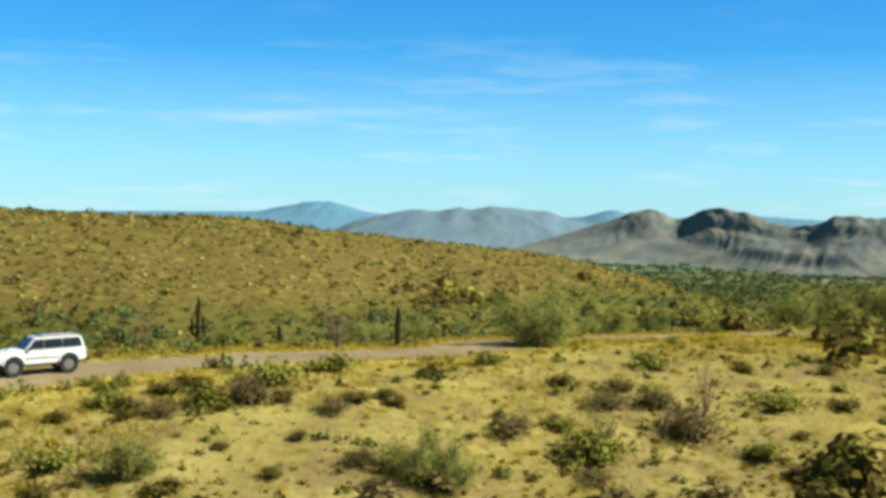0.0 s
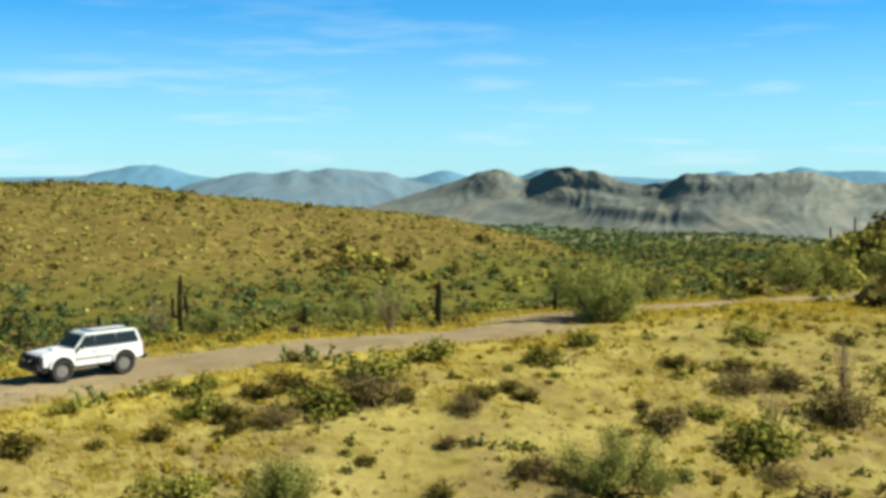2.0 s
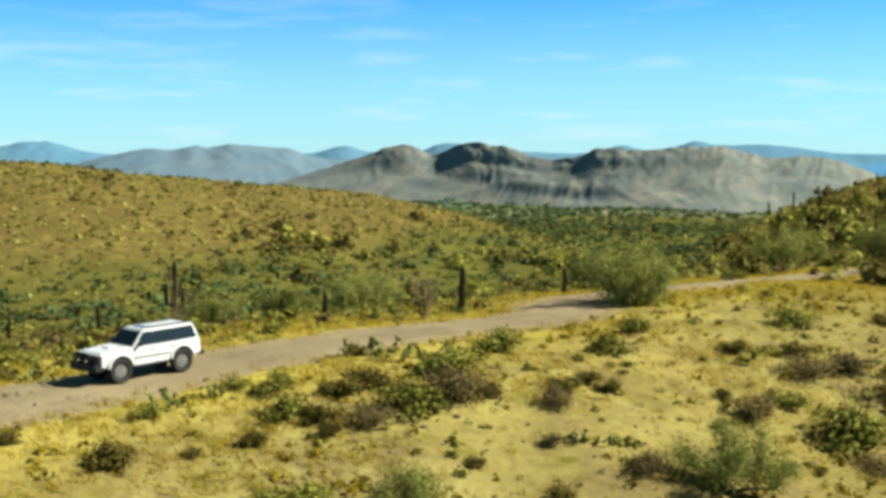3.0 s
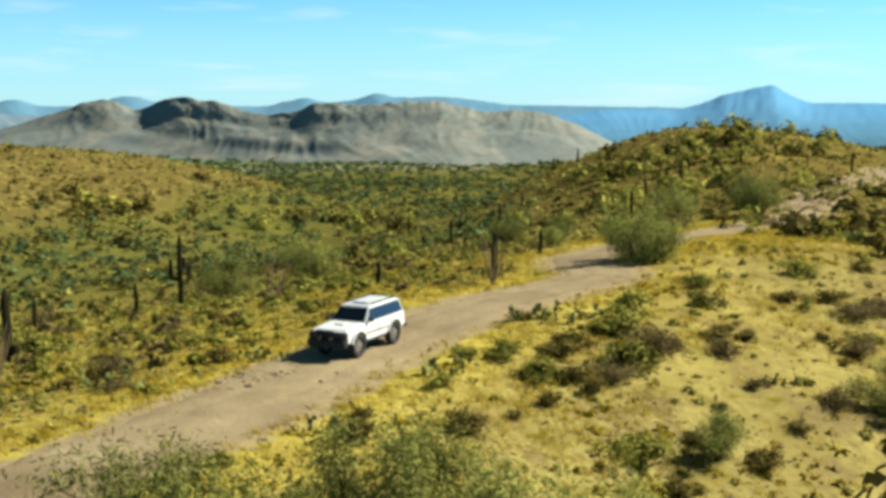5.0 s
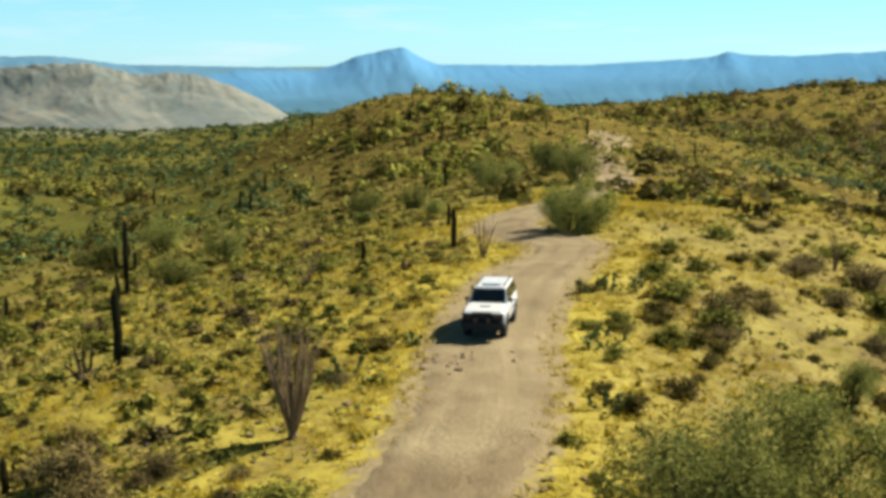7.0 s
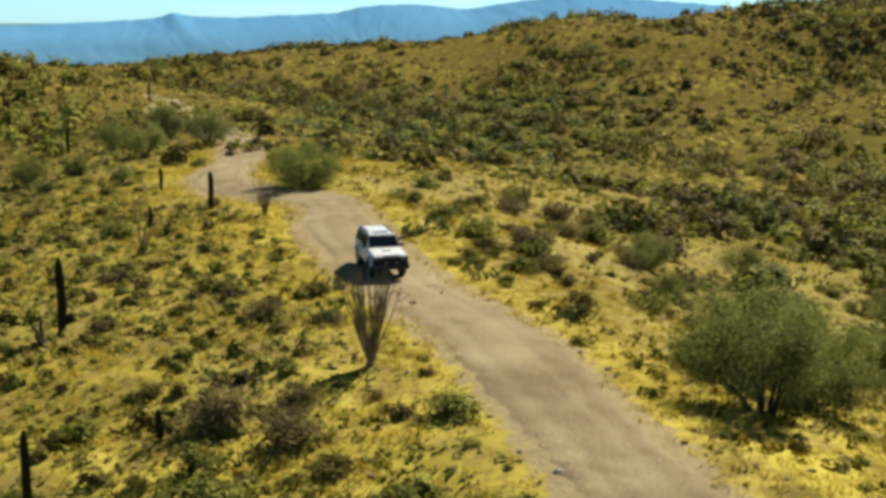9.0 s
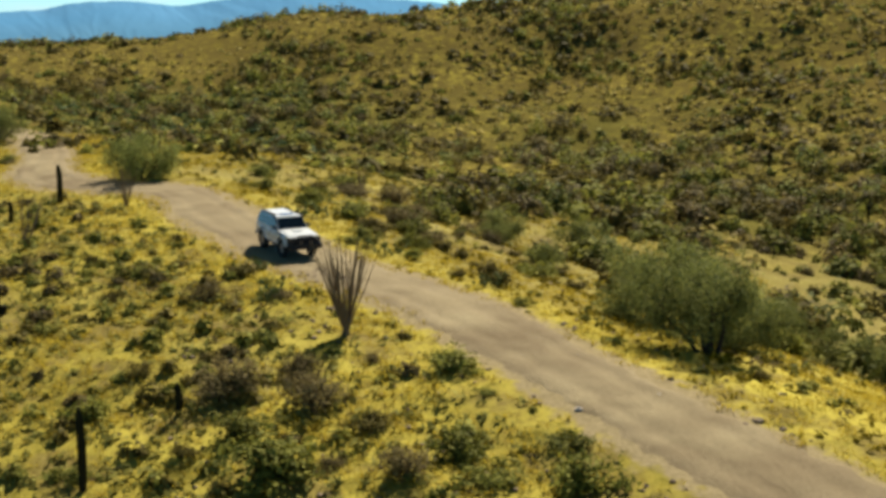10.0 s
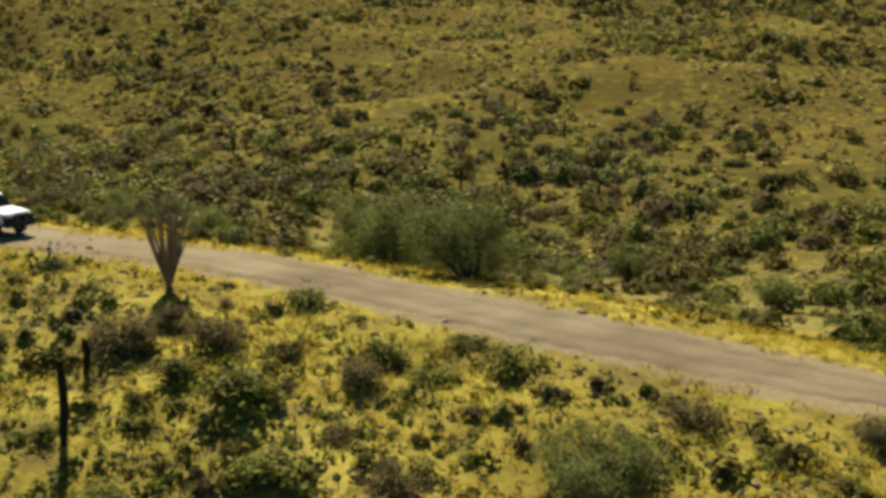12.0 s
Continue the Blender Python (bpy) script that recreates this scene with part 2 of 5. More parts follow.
M_SAG = plain("saguaro_skin", (0.0234, 0.0211, 0.00858), 0.8, spec=0.08, vary=0.3, scale=9)
M_PEAR = leafy("prickly_pear_pad", (0.0936, 0.117, 0.0351), (0.195, 0.211, 0.0663), 0.6)
M_ROCK = plain("desert_stone", (0.15, 0.1, 0.055), 0.9, vary=0.35, scale=5)
M_PALE_ROCK = plain("pale_stone", (0.429, 0.367, 0.296), 0.9, vary=0.2, scale=5)


def part(name, bm, mat, parent=None, label="", smooth=False):
    me = bpy.data.meshes.new(name)
    bm.to_mesh(me)
    bm.free()
    if smooth:
        for f in me.polygons:
            f.use_smooth = True
    me.materials.append(mat)
    ob = new(name, me)
    if parent is not None:
        ob.parent = parent
    if label:
        ob["label"] = label
    return ob


def mesh_object(name, verts, faces, mat, smooth=False):
    me = bpy.data.meshes.new(name)
    me.from_pydata([tuple(v) for v in verts], [], [tuple(f) for f in faces])
    me.update()
    if smooth:
        me.polygons.foreach_set("use_smooth", [True] * len(me.polygons))
    me.materials.append(mat)
    return new(name, me)


# ---- landforms: spot heights (x, y, z) ----
ROAD = [(-110, 6), (-92, 18), (-76, 29), (-64, 38), (-58.3, 42.2), (-51.5, 45.8), (-46.2, 49.3), (-41.2, 52.2), (-35.2, 56), (-28.6, 60.6), (-22.7, 65.6), (-13.2, 72.1), (-8, 74.8), (-3, 77.2), (0.9, 80.2), (2.6, 84.6), (6.4, 90), (14, 94.6), (25, 98.2), (34, 102.6), (41.5, 106), (49, 113), (62, 124), (74, 134), (88, 141), (102, 151)]
RIDGE = [(-110, 6, -3), (-76, 29, -1.2), (-60, 39, -0.8), (-51, 45.5, -0.5), (-44, 50.5, -0.3), (-36, 56, 0.2), (-28, 61, 0.3), (-17.5, 68.6, 0.5), (-9, 73.5, 0.6), (0, 80, 0.7), (12, 90, 0.6), (26, 98, 0.4), (45, 108, 0.4), (60, 120, 0.8), (75, 150, 1.5)]
SOUTH = [(-12.5, 56.3, -1), (-9.7, 56.8, -1.3), (-15.3, 54.1, -1.8), (-15.5, 51.7, -2.8), (-10.6, 53.1, -2.8), (-3.6, 56.3, -2.4), (7.5, 61.2, -2.9), (5.8, 64.3, -1.5), (9, 67.7, -0.8), (-13.6, 63.9, 0.2), (-3.6, 63.4, 0), (-6.2, 67.8, 0.7), (-31, 54.6, 0.2), (-42.9, 44.9, -0.2), (-22, 46, -3), (-7, 39.5, -7), (0, 25, -10), (42, 2, -12), (40, 62, -5), (-32, 34, -5), (-60, 20, -6), (18, 80, 0.6), (45, 80, -1.5), (35, 40, -9)]
NORTH = [(-38, 61.1, 0), (-42.9, 62, -0.5), (-41.8, 68.2, -0.5), (-46, 66, -1), (-34.3, 77.3, -0.8), (-19.7, 82, 0.2), (-11, 86.5, 0), (-26.8, 68, 0.3), (-54, 59, -2.1), (-50, 62.2, -1.3), (-51.7, 51.4, -1.2), (-56.4, 48.2, -1), (-14.5, 112, -4), (0, 125, -4), (-45, 95, -4), (-60, 90, -6), (-80, 70, -6), (-72, 55, -3.5), (-40, 130, -7), (30, 140, -4), (60, 190, -5), (-90, 130, -8)]
WEST_HILL = [(-210, 225, 15.5), (-120, 240, 12.0), (-85, 245, 9.8), (-43, 251, 7.2), (-16, 255, 5.0), (18, 258, 1.8), (40, 257, -2.0), (62, 268, -8.0), (85, 285, -9.5), (145, 372, -8.0), (190, 355, -8.0), (100, 395, -8.6), (60, 430, -9.4), (225, 325, -8.4), (-100, 330, -7.7), (0, 350, -10.0), (-320, 240, 14.0), (-60, 165, -7.9), (-120, 165, -7.1), (40, 205, -11), (20, 180, -11), (-180, 150, -8.0), (100, 330, -9.4), (-30, 200, -2.9), (-110, 200, 1.4), (110, 300, -9.8), (60, 232, -10.5)]
EAST_HILL = [(100, 200, 5.5), (80, 185, 2.6), (125, 215, 2.0), (90, 260, -11), (150, 260, -12.0), (100, 60, -12.8), (150, 120, -9.4), (200, 160, -6.6), (250, 230, 0.7), (299, 126, 13.6), (268, 43, 11.3), (330, 0, 25.1), (320, -90, 27.0), (195, -14, 2.0), (233, 44, -1.0), (164, 43, -9.9), (80, -2, -8.0), (84, -38, -5.0), (130, -75, 4.0), (210, -120, 14.0), (80, -100, 0.0), (20, -60, -8.0), (-60, -60, -8.0), (-150, 30, -10.0), (-160, 110, -10.0), (120, 120, -6.7), (400, 150, 0.3), (230, -185, 24.0), (310, -200, 34.0), (160, -160, 12.0)]
SPOTS = np.array(RIDGE + SOUTH + NORTH + WEST_HILL + EAST_HILL, float)
PLAIN = -10.5


def _phi(d2):
    return np.sqrt(d2 + 100.0)


def _solve_heights():
    d2 = ((SPOTS[:, None, :2] - SPOTS[None, :, :2]) ** 2).sum(2)
    a = -_phi(d2) + np.eye(len(SPOTS)) * 1.5
    n = len(SPOTS)
    big = np.zeros((n + 1, n + 1))
    big[:n, :n], big[:n, n], big[n, :n] = a, 1, 1
    return np.linalg.solve(big, np.append(SPOTS[:, 2], 0))


_W = _solve_heights()


def value_noise(x, y, seed):
    """Smooth lattice noise in -1..1, for arrays."""
    xi, yi = np.floor(x).astype(np.int64), np.floor(y).astype(np.int64)
    fx, fy = x - xi, y - yi
    fx, fy = fx * fx * (3 - 2 * fx), fy * fy * (3 - 2 * fy)

    def h(i, j):
        v = np.sin(i * 127.1 + j * 311.7 + seed * 74.7) * 43758.5453
        return (v - np.floor(v)) * 2 - 1
    return (h(xi, yi) * (1 - fx) + h(xi + 1, yi) * fx) * (1 - fy) + (h(xi, yi + 1) * (1 - fx) + h(xi + 1, yi + 1) * fx) * fy


def spline(points, per=12):
    """Catmull-Rom through the points."""
    p = np.array(points, float)
    p = np.vstack([2 * p[0] - p[1], p, 2 * p[-1] - p[-2]])
    out = []
    for i in range(1, len(p) - 2):
        for k in range(per):
            t = k / per
            out.append(0.5 * (2 * p[i] + (p[i + 1] - p[i - 1]) * t + (2 * p[i - 1] - 5 * p[i] + 4 * p[i + 1] - p[i + 2]) * t * t + (3 * p[i] - p[i - 1] - 3 * p[i + 1] + p[i + 2]) * t ** 3))
    return np.array(out + [p[-2]])


ROAD_LINE = spline(ROAD)


def road_distance(x, y):
    best = np.full(x.shape, 1e9)
    near = (np.abs(x + 10) < 140) & (y > -5) & (y < 200)
    if near.any():
        xs, ys = x[near], y[near]
        b = np.full(xs.shape, 1e9)
        for a, c in zip(ROAD_LINE[:-1], ROAD_LINE[1:]):
            ab = c - a
            t = np.clip(((xs - a[0]) * ab[0] + (ys - a[1]) * ab[1]) / (ab @ ab), 0, 1)
            b = np.minimum(b, (xs - a[0] - t * ab[0]) ** 2 + (ys - a[1] - t * ab[1]) ** 2)
        best[near] = np.sqrt(b)
    return best


def land(x, y, rough=True):
    """Height of the ground, for arrays."""
    x, y = np.asarray(x, float), np.asarray(y, float)
    shape = x.shape
    x, y = x.ravel(), y.ravel()
    z = np.full(x.shape, _W[-1])
    for (sx, sy, _), w in zip(SPOTS, _W[:-1]):
        z -= w * _phi((x - sx) ** 2 + (y - sy) ** 2)
    r = np.hypot(x - 60, y - 60)
    k = np.clip((r - 330) / 170, 0, 1)
    k = k * k * (3 - 2 * k)
    z = z * (1 - k) + (PLAIN + 2.6 * np.exp(-((x - 160) ** 2 + (y - 420) ** 2) / 150.0 ** 2) + 0.8 * value_noise(x / 300, y / 300, 3)) * k
    if rough:
        far = np.clip((np.hypot(x + 20, y - 65) - 45) / 120, 0, 1)
        n = 0.10 * value_noise(x / 1.3, y / 1.3, 1) + 0.16 * value_noise(x / 4, y / 4, 2) + far * np.where(y > 112, 0.5, 1.25) * (1.5 * value_noise(x / 21, y / 21, 5) + 1.9 * value_noise(x / 43, y / 43, 6) + np.where(y > 112, 0, 0.5) * value_noise(x / 9, y / 9, 8))
        d = road_distance(x, y)
        z += n * np.clip((d - 1.6) / 2.5, 0.12, 1)
    return z.reshape(shape)


def height(x, y):
    return float(land(np.array([x]), np.array([y]))[0])


def axis(lo, mid_lo, mid_hi, hi, step, grow):
    a = list(np.arange(mid_lo, mid_hi + step / 2, step))
    s, left, right = step, [], []
    v = mid_lo
    while v > lo:
        s *= grow
        v -= s
        left.append(v)
    s, v = step, mid_hi
    while v < hi:
        s *= grow
        v += s
        right.append(v)
    return np.array(left[::-1] + a + right)


def build_ground():
    gx = axis(-4800, -88, 48, 4800, 0.85, 1.04)
    gy = axis(-4800, 32, 110, 4800, 0.85, 1.04)
    X, Y = np.meshgrid(gx, gy)
    Z = land(X, Y)
    nx, ny = len(gx), len(gy)
    idx = np.arange(nx * ny).reshape(ny, nx)
    faces = np.stack([idx[:-1, :-1], idx[:-1, 1:], idx[1:, 1:], idx[1:, :-1]], -1).reshape(-1, 4)
    me = bpy.data.meshes.new("ground")
    me.vertices.add(nx * ny)
    me.vertices.foreach_set("co", np.stack([X, Y, Z], -1).astype(np.float32).ravel())
    me.loops.add(len(faces) * 4)
    me.loops.foreach_set("vertex_index", faces.astype(np.int32).ravel())
    me.polygons.add(len(faces))
    me.polygons.foreach_set("loop_start", np.arange(0, len(faces) * 4, 4, dtype=np.int32))
    me.polygons.foreach_set("loop_total", np.full(len(faces), 4, dtype=np.int32))
    me.polygons.foreach_set("use_smooth", np.ones(len(faces), dtype=bool))
    me.update(calc_edges=True)
    me.attributes.new("green", "FLOAT", "POINT").data.foreach_set("value", greenness(X, Y).astype(np.float32).ravel())
    d = road_distance(X, Y)
    side = Y - (0.667 * (X + 36) + 56)
    straw = np.clip(-side / 6 - 0.4, 0, 1) * np.clip((X + 32) / 10, 0, 1) * np.clip((85 - np.hypot(X + 10, Y - 55)) / 30, 0, 1)
    far = np.clip((np.hypot(X + 20, Y - 65) - 60) / 80, 0, 1)
    me.attributes.new("straw", "FLOAT", "POINT").data.foreach_set("value", np.clip(straw * 0.85 + 0.45 * np.clip((side - 4) / 9, 0, 1) * np.clip((X + 46) / 10, 0, 1) * (1 - far) * np.clip(0.7 + 0.8 * value_noise(X / 8, Y / 8, 20), 0, 1) + 0.45 * np.clip((Y - 150) / 50, 0, 1) * np.clip((70 - X) / 40, 0, 1) + 0.2 * (1 - far) * value_noise(X / 6, Y / 6, 19), 0, 1).astype(np.float32).ravel())
    bloom = np.clip(1.25 - d / 19, 0, 1) + 0.45 * value_noise(X / 5, Y / 5, 33) + 0.3 * value_noise(X / 17, Y / 17, 34)
    bloom = np.where(X < -34, np.maximum(bloom, 0.55 + 0.5 * value_noise(X / 6, Y / 6, 35)), bloom)
    bloom = np.where((side > 0) & (np.hypot(X + 20, Y - 66) < 60), np.maximum(bloom, 0.5 + 0.55 * value_noise(X / 7, Y / 7, 37)), bloom)
    far2 = np.clip((np.hypot(X + 20, Y - 65) - 45) / 50, 0, 1)
    bloom = bloom * (1 - far2) + far2 * (0.42 + 0.7 * value_noise(X / 11, Y / 11, 36) + 0.45 * value_noise(X / 34, Y / 34, 38)) * np.clip((X - Y + 195) / 120, 0.2, 1)
    gully = np.clip((0.667 * (X + 36) + 42 - Y) / 10, 0, 1) * np.clip((95 - X) / 30, 0, 1) * np.clip((X + 45) / 10, 0, 1) * np.clip((Y + 40) / 20, 0, 1)
    bloom = np.maximum(bloom, gully * (0.55 + 0.7 * value_noise(X / 5, Y / 5, 39)))
    reach, turn = np.hypot(X + 30, Y - 15), np.degrees(np.arctan2(X + 30, Y - 15))
    flats = np.exp(-((reach - 402 - 6 * value_noise(X / 40, Y / 40, 57)) / 15) ** 2) * np.clip((turn - 5) / 3, 0, 1) * np.clip((31 - turn) / 3, 0, 1)
    me.attributes.new("flats", "FLOAT", "POINT").data.foreach_set("value", flats.astype(np.float32).ravel())
    me.attributes.new("dirt", "FLOAT", "POINT").data.foreach_set("value", np.clip((np.where(X < -34, 4.0, 4.4) - d) / 2.2, 0, 1).astype(np.float32).ravel())
    me.attributes.new("tufted", "FLOAT", "POINT").data.foreach_set("value", (0.25 + 0.75 * far2).astype(np.float32).ravel())
    me.attributes.new("bloom", "FLOAT", "POINT").data.foreach_set("value", np.clip(bloom, 0, 1).astype(np.float32).ravel())
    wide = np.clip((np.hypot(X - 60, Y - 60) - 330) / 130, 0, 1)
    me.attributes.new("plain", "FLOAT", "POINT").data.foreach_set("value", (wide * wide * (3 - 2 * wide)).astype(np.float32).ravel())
    # painted haze grows with distance, from 520 m out
    outer_haze = np.clip((np.hypot(X + 30, Y - 15) - 520) / 330, 0, 1)
    me.attributes.new("outer_haze", "FLOAT", "POINT").data.foreach_set("value", outer_haze.astype(np.float32).ravel())
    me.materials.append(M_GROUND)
    return tagged(new("ground", me), "rolling desert ground with dry yellow grass and bare soil", "ground", kind="structure")


def greenness(x, y):
    """Share of green scrub: the valley floor and the washes."""
    smooth = lambda v: np.clip(v, 0, 1) ** 2 * (3 - 2 * np.clip(v, 0, 1))
    z = land(x, y, False)
    g = smooth((-2.6 - z) / 4.0) * smooth((np.hypot(x + 20, y - 66) - 46) / 40)
    g = np.maximum(g * 0.85, smooth((np.hypot(x - 60, y - 60) - 300) / 120))
    g = g * np.where((y < 100) & (np.hypot(x - 60, y - 60) < 380), 0.35, 1.0)
    return np.clip(g + 0.25 * value_noise(x / 14, y / 14, 9) * (g > 0.05), 0, 1)


build_ground()


def build_road():
    rng, ways = random.Random(4), []
    pts = spline(ROAD, 40)
    verts, faces, cols = [], [], 25
    tang = np.gradient(pts, axis=0)
    tang /= np.linalg.norm(tang, axis=1)[:, None]
    for i, (p, t) in enumerate(zip(pts, tang)):
        nrm = np.array([-t[1], t[0]])
        s = i * 0.33
        wide = 3.1 - 0.5 * min(max((p[0] + 26) / 12, 0), 1) - 0.5 * min(max((-31 - p[0]) / 8, 0), 1) - 0.3 * min(max((-52 - p[0]) / 10, 0), 1)
        half_l = wide + 0.25 * math.sin(s * 0.21) + 0.12 * math.sin(s * 0.83 + 1) + 0.1 * math.sin(s * 2.3) + rng.uniform(-0.03, 0.03)
        half_r = wide + 0.25 * math.sin(s * 0.17 + 2) + 0.12 * math.sin(s * 0.71) + 0.1 * math.sin(s * 1.9 + 1) + rng.uniform(-0.03, 0.03)
        for k in range(cols):
            u = k / (cols - 1) * 2 - 1
            q = p + nrm * (u * (half_l if u > 0 else half_r))
            verts.append((q[0], q[1], u))
            ways.append(s)
    v = np.array(verts)
    z = land(v[:, 0], v[:, 1])
    u = v[:, 2]
    rut = -0.05 * np.exp(-((np.abs(u) - 0.36) / 0.13) ** 2) + 0.02 * value_noise(v[:, 0] * 1.5, v[:, 1] * 1.5, 12)
    verge = np.clip((np.abs(u) - 0.6) / 0.4, 0, 1)
    v[:, 2] = z + 0.07 - 0.15 * verge * verge * (3 - 2 * verge) + rut
    for i in range(len(pts) - 1):
        for k in range(cols - 1):
            a = i * cols + k
            faces.append((a, a + 1, a + cols + 1, a + cols))
    ob = mesh_object("road", v, faces, M_ROAD, True)
    worn = np.exp(-((np.abs(u) - 0.36) / 0.16) ** 2)
    w = np.array(ways)
    streak = 0.5 + 0.45 * value_noise(w * 0.12, u * 7, 91) + 0.3 * value_noise(w * 0.35, u * 13, 92)
    ob.data.attributes.new("streak", "FLOAT", "POINT").data.foreach_set("value", np.clip(streak, 0, 1).astype(np.float32))
    ob.data.attributes.new("worn", "FLOAT", "POINT").data.foreach_set("value", worn.astype(np.float32))
    return tagged(ob, "single-track dirt road of packed tan earth with ruts", "road", kind="structure")


build_road()


# ---- mountains ----
def build_range(name, eye, ridge, depth, base, mat, label, seed, rough, cliff=0.2, jag=0.014):
    """A range seen from eye: ridge rows are (azimuth, distance, top height). Spurs and gullies run down from its crest."""
    r = np.array(ridge, float)
    dist_mean = r[:, 1].mean()
    az = np.arange(r[0, 0], r[-1, 0], 0.07 if dist_mean < 800 else 0.12)
    soft = np.hanning(13)[1:-1] / np.hanning(13).sum()
    dist = np.convolve(np.pad(np.interp(az, r[:, 0], r[:, 1]), 50, "edge"), np.ones(101) / 101, "valid")
    top = np.convolve(np.pad(np.interp(az, r[:, 0], r[:, 2]), 5, "edge"), soft, "valid")
    low = np.convolve(np.pad(top, 40, "edge"), np.ones(81) / 81, "valid")
    rows = np.sign(np.linspace(-1, 1, 91)) * np.abs(np.linspace(-1, 1, 91)) ** 1.25
    A, V = np.meshgrid(az, rows)
    D = dist[None, :] * (1 + depth * V)
    X = eye[0] + D * np.sin(np.radians(A))
    Y = eye[1] + D * np.cos(np.radians(A))
    along = np.radians(A) * dist_mean
    s = 1.0 / (0.05 * dist_mean)
    lean = 1.1 * value_noise(along * s * 0.6, V * 2.2, seed + 7)
    spur = 1 - np.abs(value_noise(along * s + lean, V * 0.9 + 3, seed))
    small = 1 - np.abs(value_noise(along * s * 2.6 + 2 * lean, V * 2.1, seed + 1))
    rill = 1 - np.abs(value_noise(along * s * 6.1 + 3 * lean, V * 4.5, seed + 2))
    knoll = value_noise(along * s * 1.3, V * 6.0, seed + 4)
    up = 1 - np.abs(V)
    U = np.clip(up + rough * 4 * up * (1 - up) * (0.9 * (spur - 0.55) + 0.42 * (small - 0.55) + 0.08 * (rill - 0.55)), 0, 1)
    k = np.clip((U - 0.74) / 0.14, 0, 1)
    prof = (1 - cliff) * U ** 1.35 + cliff * k * k * (3 - 2 * k)
    k = np.clip((up - 0.35) / 0.6, 0, 1)
    crest = low[None, :] + (top - low)[None, :] * k * k * (3 - 2 * k)
    crest = crest + jag * (top[None, :] - base) * (value_noise(A * 2.6, V * 14, seed + 11) + 0.6 * value_noise(A * 6.3, V * 30, seed + 12)) * np.clip((up - 0.2) / 0.4, 0, 1)
    H = (crest - base) * (prof + 0.055 * knoll * np.clip(4 * up * (0.8 - up) * 1.6, 0, 1) + 0.012 * (rill - 0.5) * np.clip(up * 4, 0, 1))
    Z = base + H - 2.0 * (np.abs(V) > 0.985)
    n0, n1 = len(rows), len(az)
    idx = np.arange(n0 * n1).reshape(n0, n1)
    f = np.stack([idx[:-1, :-1], idx[:-1, 1:], idx[1:, 1:], idx[1:, :-1]], -1).reshape(-1, 4)
    ob = mesh_object(name, np.stack([X, Y, Z], -1).reshape(-1, 3), f, mat, True)
    # share of the painted haze blue, from foot to crest
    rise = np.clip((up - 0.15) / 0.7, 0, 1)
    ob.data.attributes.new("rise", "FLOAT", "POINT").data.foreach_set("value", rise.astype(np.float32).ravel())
    return tagged(ob, label, "mountain", kind="structure")


EYE = (-30, 15)
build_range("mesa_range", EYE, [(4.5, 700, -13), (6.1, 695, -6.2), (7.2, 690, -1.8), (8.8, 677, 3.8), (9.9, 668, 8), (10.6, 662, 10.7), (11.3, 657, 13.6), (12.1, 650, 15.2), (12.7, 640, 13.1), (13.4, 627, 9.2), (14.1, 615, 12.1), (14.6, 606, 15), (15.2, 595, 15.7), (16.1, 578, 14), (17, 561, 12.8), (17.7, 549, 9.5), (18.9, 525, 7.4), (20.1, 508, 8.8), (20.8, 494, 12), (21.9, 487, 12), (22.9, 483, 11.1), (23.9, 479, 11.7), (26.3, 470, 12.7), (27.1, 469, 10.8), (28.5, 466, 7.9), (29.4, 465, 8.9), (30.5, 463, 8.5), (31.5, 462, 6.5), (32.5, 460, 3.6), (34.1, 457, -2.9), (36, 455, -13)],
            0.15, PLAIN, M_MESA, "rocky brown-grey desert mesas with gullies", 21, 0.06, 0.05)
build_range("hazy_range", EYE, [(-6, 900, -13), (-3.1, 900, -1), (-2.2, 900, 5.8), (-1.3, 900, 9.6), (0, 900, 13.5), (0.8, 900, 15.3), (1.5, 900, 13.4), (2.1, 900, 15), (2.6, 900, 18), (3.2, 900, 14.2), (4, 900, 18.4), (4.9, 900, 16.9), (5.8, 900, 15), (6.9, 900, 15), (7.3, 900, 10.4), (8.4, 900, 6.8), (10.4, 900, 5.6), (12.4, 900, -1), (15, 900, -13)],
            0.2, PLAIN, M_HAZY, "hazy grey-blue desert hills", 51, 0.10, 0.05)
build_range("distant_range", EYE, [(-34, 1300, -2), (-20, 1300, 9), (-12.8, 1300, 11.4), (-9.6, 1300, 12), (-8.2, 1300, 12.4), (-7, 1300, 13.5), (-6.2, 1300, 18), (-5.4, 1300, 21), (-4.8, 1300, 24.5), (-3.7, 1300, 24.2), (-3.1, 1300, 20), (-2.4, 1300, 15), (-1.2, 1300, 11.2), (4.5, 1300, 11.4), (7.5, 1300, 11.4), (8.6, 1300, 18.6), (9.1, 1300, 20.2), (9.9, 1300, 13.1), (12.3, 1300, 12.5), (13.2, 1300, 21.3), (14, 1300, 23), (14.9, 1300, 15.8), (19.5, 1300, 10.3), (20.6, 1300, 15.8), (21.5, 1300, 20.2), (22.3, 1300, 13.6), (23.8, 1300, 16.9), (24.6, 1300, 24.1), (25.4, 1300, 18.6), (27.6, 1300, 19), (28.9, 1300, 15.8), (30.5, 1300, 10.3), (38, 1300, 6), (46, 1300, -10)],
            0.15, PLAIN, M_FAR, "distant mountain range painted pale blue for haze", 31, 0.08, 0.05)
